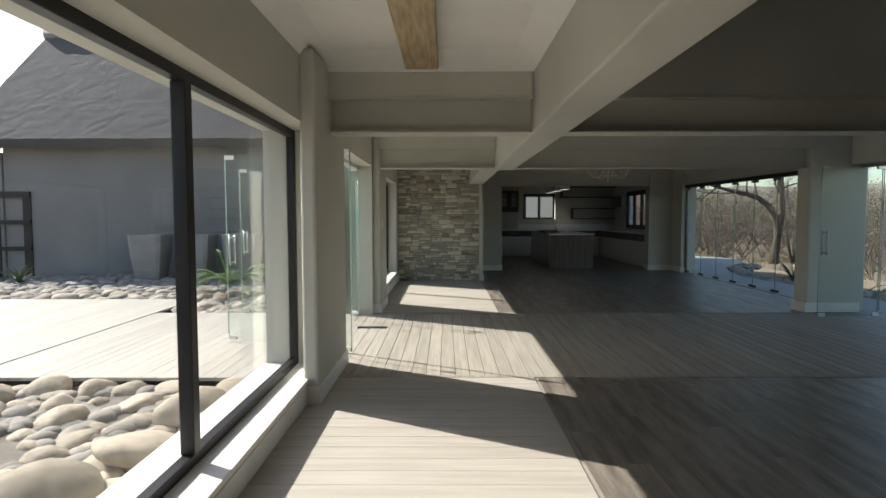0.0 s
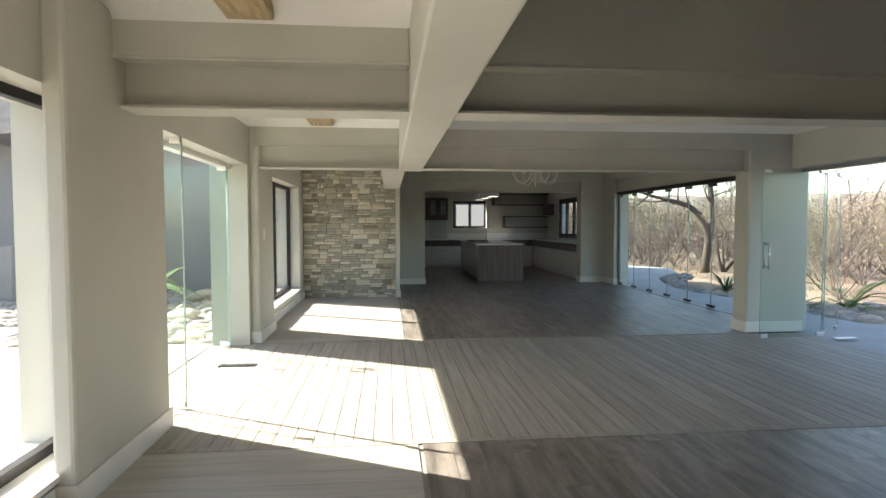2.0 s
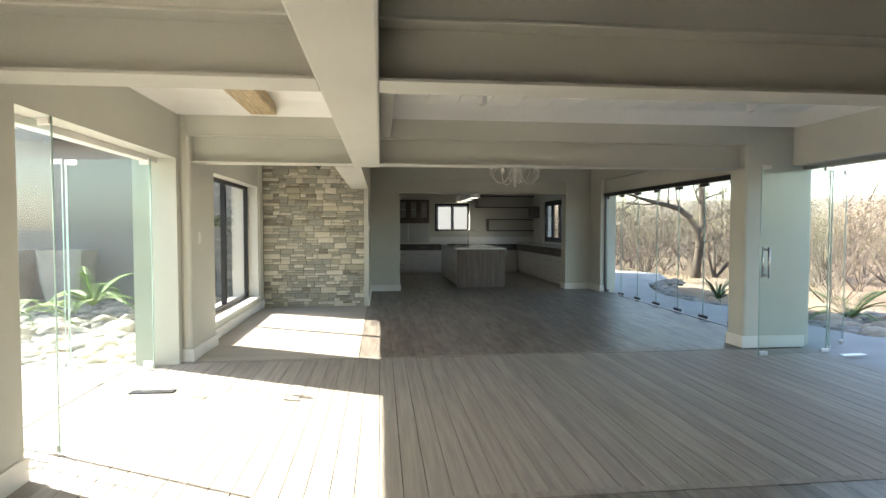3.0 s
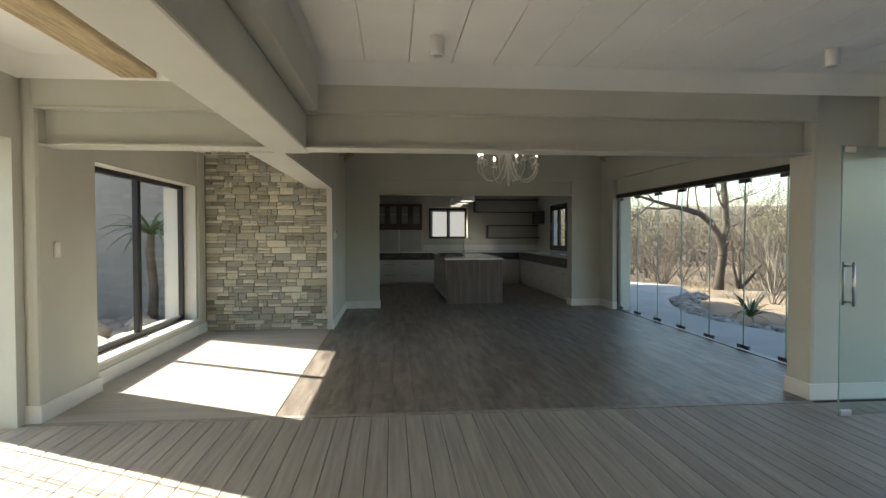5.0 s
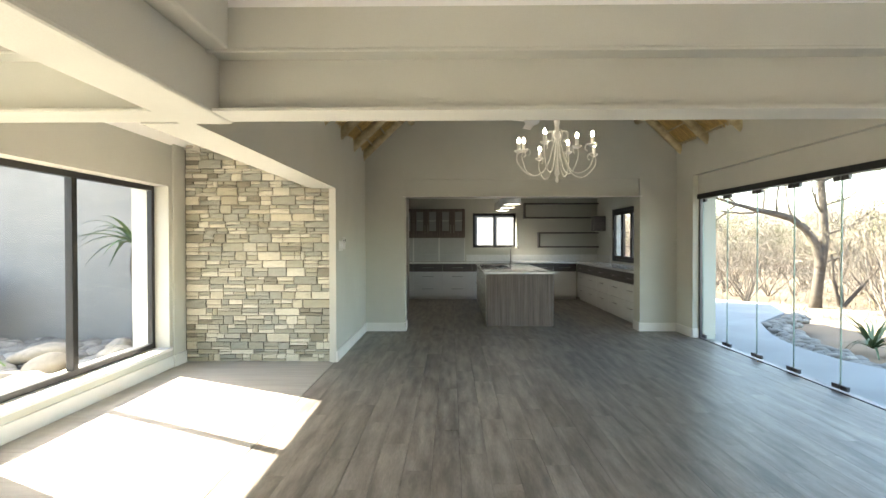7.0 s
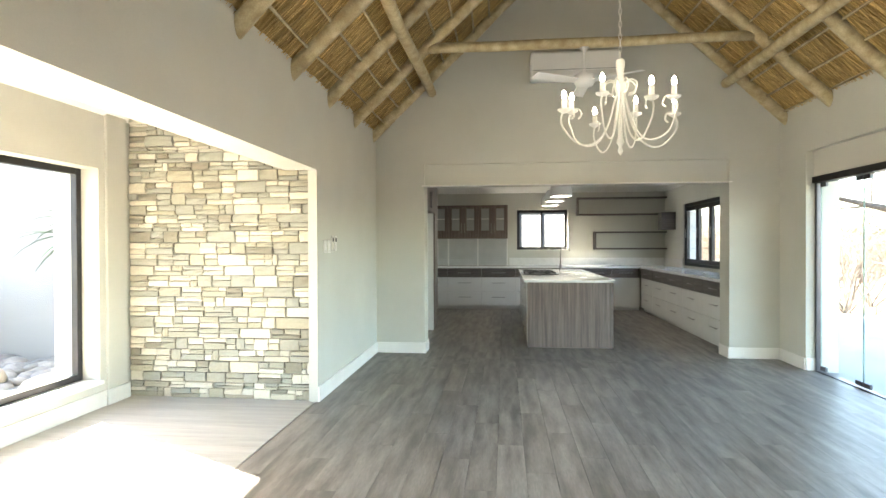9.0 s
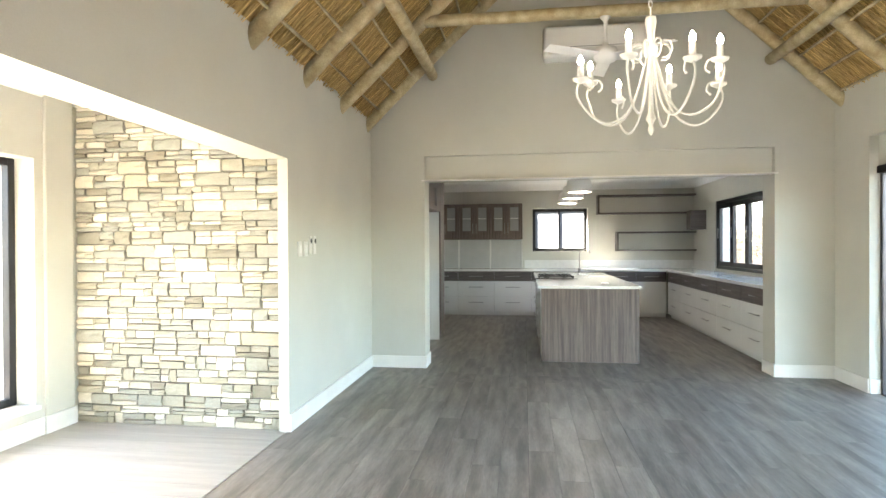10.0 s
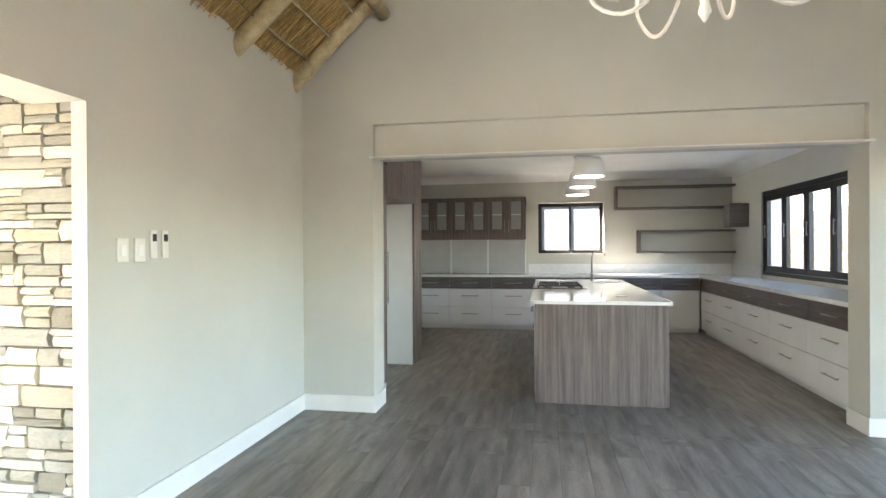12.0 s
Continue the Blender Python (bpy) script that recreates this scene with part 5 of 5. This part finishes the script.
# dry scrub: a few grown shrubs, repeated with turn and size
protos = []
for i in range(5):
    stems = [(random.Random(i * 9 + k).uniform(-0.7, 0.7), random.Random(i * 9 + k + 50).uniform(-0.7, 0.7), 1) for k in range(7)]
    protos.append(tree((16 + i * 3.2, 26 + (i % 2) * 3, -0.45), stems, 0.018, 1.05, 3, 2 + i % 2, 40 + i, "dry thorny shrub, nearly leafless, in the bush", leaf=(DRYLEAF, OLIVE, DRYLEAF, STRAW, DRYLEAF)[i], name="shrub", bark=TWIG, leafsize=0.022))
    protos[-1]["group"] = "dry scrub"
rng = random.Random(77)
count = 0
while count < 330:
    x, y = 9.0 + 36.0 * rng.random() ** 1.4, 6.0 + 46.0 * rng.random() ** 1.1
    if math.hypot(x - 12, y - 20.2) < 1.6 or (x < 11.2 and y < 20.5) or (x < 14 and y < 21.5 and rng.random() < 0.5):
        continue
    s = rng.uniform(0.8, 1.35)
    c = copy_thing(rng.choice(protos), pose(x, y, -0.45, 0, 0, rng.uniform(0, 360)) @ Matrix.Scale(s, 4))
    c.scale = (s, s, s * rng.uniform(0.8, 1.1))
    count += 1
for i, (x, y) in enumerate(((-13.5, 17.0), (-14.5, 21.0), (-12.3, 24.0))):
    c = copy_thing(protos[i], pose(x, y, -0.45, 0, 0, i * 70))
    c.scale = (1.2, 1.2, 1.5)

# straw and leaf litter on the soil
vs, fs = [], []
for _ in range(9000):
    x, y = rng.uniform(7.8, 30), rng.uniform(5, 40)
    if x < 11 and y < 20:
        continue
    h, a = rng.uniform(0.05, 0.28), rng.uniform(0, 6.28)
    o = len(vs)
    vs += [Vector((x, y, -0.43)), Vector((x + 0.02 * math.cos(a), y + 0.02 * math.sin(a), -0.43)), Vector((x + rng.uniform(-0.15, 0.15), y + rng.uniform(-0.15, 0.15), -0.43 + h))]
    fs.append((o, o + 1, o + 2))
tagged(new("dry_grass", raw("dry_grass", vs, fs, STRAW)), "sparse dry straw-coloured grass on the soil", "grass", kind="stuff")

# far wooded rise
bm = bmesh.new()
rows = []
for i in range(26):
    y_ = i / 25
    row = []
    for j in range(90):
        a = radians(-20 + 150 * j / 89)
        R_ = 70 + 190 * y_
        x_, yy = R_ * math.sin(a), R_ * math.cos(a)
        z_ = -0.5 + 13.0 * y_ ** 0.8 * (0.55 + 0.45 * math.sin(a * 1.5 + 0.6)) + noise.noise(Vector((x_ * 0.09, yy * 0.09, 0))) * 1.8 + noise.noise(Vector((x_ * 0.35, yy * 0.35, 3))) * 1.2
        row.append(bm.verts.new((x_, yy, z_)))
    rows.append(row)
for i in range(25):
    for j in range(89):
        bm.faces.new((rows[i][j], rows[i][j + 1], rows[i + 1][j + 1], rows[i + 1][j]))
HILL = mat("far_dry_bush", (0.30, 0.25, 0.215), 0.95, var=0.25, scale=0.35, fine=2.2, bump=0.9, tint=(0.15, 0.135, 0.105))
setting("backdrop_hill", bm, HILL, "distant hillside of dry leafless bush", "hill")
vs, fs = [], []
g = random.Random(8)
for k_ in range(110000):
    a, R_ = radians(g.uniform(5, 95)), g.uniform(24, 60) if k_ % 2 else g.uniform(38, 110)
    c = Vector((R_ * math.sin(a), R_ * math.cos(a), g.uniform(-0.4, 2.6 + (R_ - 38) * 0.045)))
    u = Vector((g.uniform(-1, 1), g.uniform(-1, 1), g.uniform(-0.5, 1.2))).normalized()
    w = u.orthogonal().normalized()
    s = g.uniform(0.15, 0.55)
    wd = g.uniform(0.006, 0.016) if k_ % 2 else s * 0.07
    o = len(vs)
    vs += [c - u * s, c + w * wd, c + u * s, c - w * wd]
    fs.append((o, o + 1, o + 2, o + 3))
tagged(new("far_scrub", raw("far_scrub", vs, fs, TWIG)), "far tangle of dry twigs and branches", "scrub", kind="stuff")


# ---- floor pieces ----
def pieces(parent, name, me, places):
    for x, y, z in places:
        ob = new(name, me)
        ob.location = (x, y, z)
        ob.parent = parent


bm = bmesh.new()
box(bm, 0, 0.124, 0, 3.13, -0.028, 0.0, bevel=0.0015)
board = mesh_of("deck_board", bm, DECK)
deck_in = tagged(new("floor_deck"), "grey-brown composite deck floor of narrow boards", "floor", kind="structure")
pieces(deck_in, "deck_board", board, [(XL - 0.42 + i * 0.1285, 3.925, 0.0) for i in range(57)])
bm = bmesh.new()
box(bm, 0, 0.178, 0, 1.219, -0.008, 0.0)
plank = mesh_of("vinyl_plank", bm, VINYL)
for parent, x0, x1, y0, y1 in ((floor_vinyl, 0.84, 5.9, 7.12, 13.2), (floor_vinyl_near, 0.86, 5.6, 0.2, 3.86)):
    spots = []
    for i in range(int((x1 - x0) / 0.18)):
        off = (i * 0.47) % 1.22
        y = y0 - off
        while y < y1:
            spots.append((i, y))
            y += 1.22
    for i, y in spots:
        ya, yb = max(y, y0), min(y + 1.219, y1)
        if yb - ya < 0.02:
            continue
        ob = new("vinyl_plank", plank)
        ob.location = (x0 + i * 0.18, ya, 0)
        ob.scale = (1, (yb - ya) / 1.219, 1)
        ob.parent = parent
bm = bmesh.new()
for x0, x1, y0, y1 in ((0.84, 5.92, 13.2, YBACK), (0.86, XR, YREAR, 0.2)):
    for i in range(int((x1 - x0) / 0.18) + 1):
        y = y0 - (i * 0.47) % 1.22
        while y < y1:
            ya, yb = max(y, y0), min(y + 1.219, y1)
            if yb - ya > 0.02:
                box(bm, x0 + i * 0.18, min(x0 + i * 0.18 + 0.178, x1), ya, yb, -0.008, 0.0)
            y += 1.22
VINYL_ISLE = mat("grey_vinyl_plank_far", (0.345, 0.305, 0.265), 0.40, var=0.25, scale=2.0, fine=20, stretch=(6, 0.8, 4), bump=0.06, tint=(0.135, 0.118, 0.104), island=0.06)
rest = part("vinyl_plank_rest", bm, VINYL_ISLE, floor_vinyl)
rest["kind"] = "stuff"
bm = bmesh.new()
box(bm, 0, 1.79, 0, 0.157, -0.008, 0.0)
tile = mesh_of("floor_tile_piece", bm, TILE)
for y0, y1 in ((-2.4, 3.86), (7.12, 11.18)):
    row, y = 0, y0
    while y < y1 - 0.01:
        d = min(0.157, y1 - y)
        x = XL
        while x < 0.83:
            xa, xb = max(x, XL), min(x + 1.79, 0.838)
            if xb - xa > 0.02:
                ob = new("tile", tile)
                ob.location, ob.scale = (xa, y, 0), ((xb - xa) / 1.79, d / 0.157, 1)
                ob.parent = floor_tile
            x += 1.8
        row, y = row + 1, y + 0.16
# stacked ledge stones in uneven courses
rng = random.Random(4)
wall_stone = tagged(new("wall_stone"), "stacked ledge-stone wall in beige, grey and brown", "wall", kind="structure")
stones = []
for _ in range(7):
    bm = bmesh.new()
    box(bm, 0, 1, 0, 1, 0, 1)
    bmesh.ops.subdivide_edges(bm, edges=[e for e in bm.edges if all(v.co.y < 0.5 for v in e.verts)], cuts=1, use_grid_fill=True)
    for v in bm.verts:
        if v.co.y < 0.5:
            mid = abs(v.co.x - 0.5) < 0.1 or abs(v.co.z - 0.5) < 0.1
            v.co.x = 0.5 + (v.co.x - 0.5) * rng.uniform(0.93, 0.99)
            v.co.z = 0.5 + (v.co.z - 0.5) * rng.uniform(0.82, 0.99)
            v.co.y += rng.uniform(-0.2, 0.05) if mid else rng.uniform(0.0, 0.2)
    stones.append(mesh_of("stone", bm, STONE))


def lay(x0, x1, z0, z1):
    ob = new("stone", rng.choice(stones))
    d = rng.uniform(0.028, 0.046)
    gap = rng.uniform(0.0012, 0.0035)
    ob.location, ob.scale = (x0 + gap, YS + 0.05 - d, z0 + gap), (x1 - x0 - 2 * gap, d, z1 - z0 - 2 * gap)
    ob.parent = wall_stone


z = 0.0
while z < 2.56:
    h = rng.choice((0.055, 0.075, 0.09, 0.105))
    x = -0.945
    while x < XB0 - 0.01:
        w = min(rng.uniform(0.12, 0.30), XB0 - x)
        if XB0 - x - w < 0.07:
            w = XB0 - x
        k = rng.random()
        if k < 0.30:
            lay(x, x + w, z, z + h)
        elif k < 0.8:
            c = rng.uniform(0.38, 0.62) * h
            lay(x, x + w, z, z + c)
            s = rng.uniform(0.3, 0.7) * w
            if w > 0.22:
                lay(x, x + s, z + c, z + h), lay(x + s, x + w, z + c, z + h)
            else:
                lay(x, x + w, z + c, z + h)
        else:
            c, s = rng.uniform(0.4, 0.6) * h, rng.uniform(0.35, 0.65) * w
            lay(x, x + s, z, z + c), lay(x, x + s, z + c, z + h), lay(x + s, x + w, z, z + h)
        x += w
    z += h
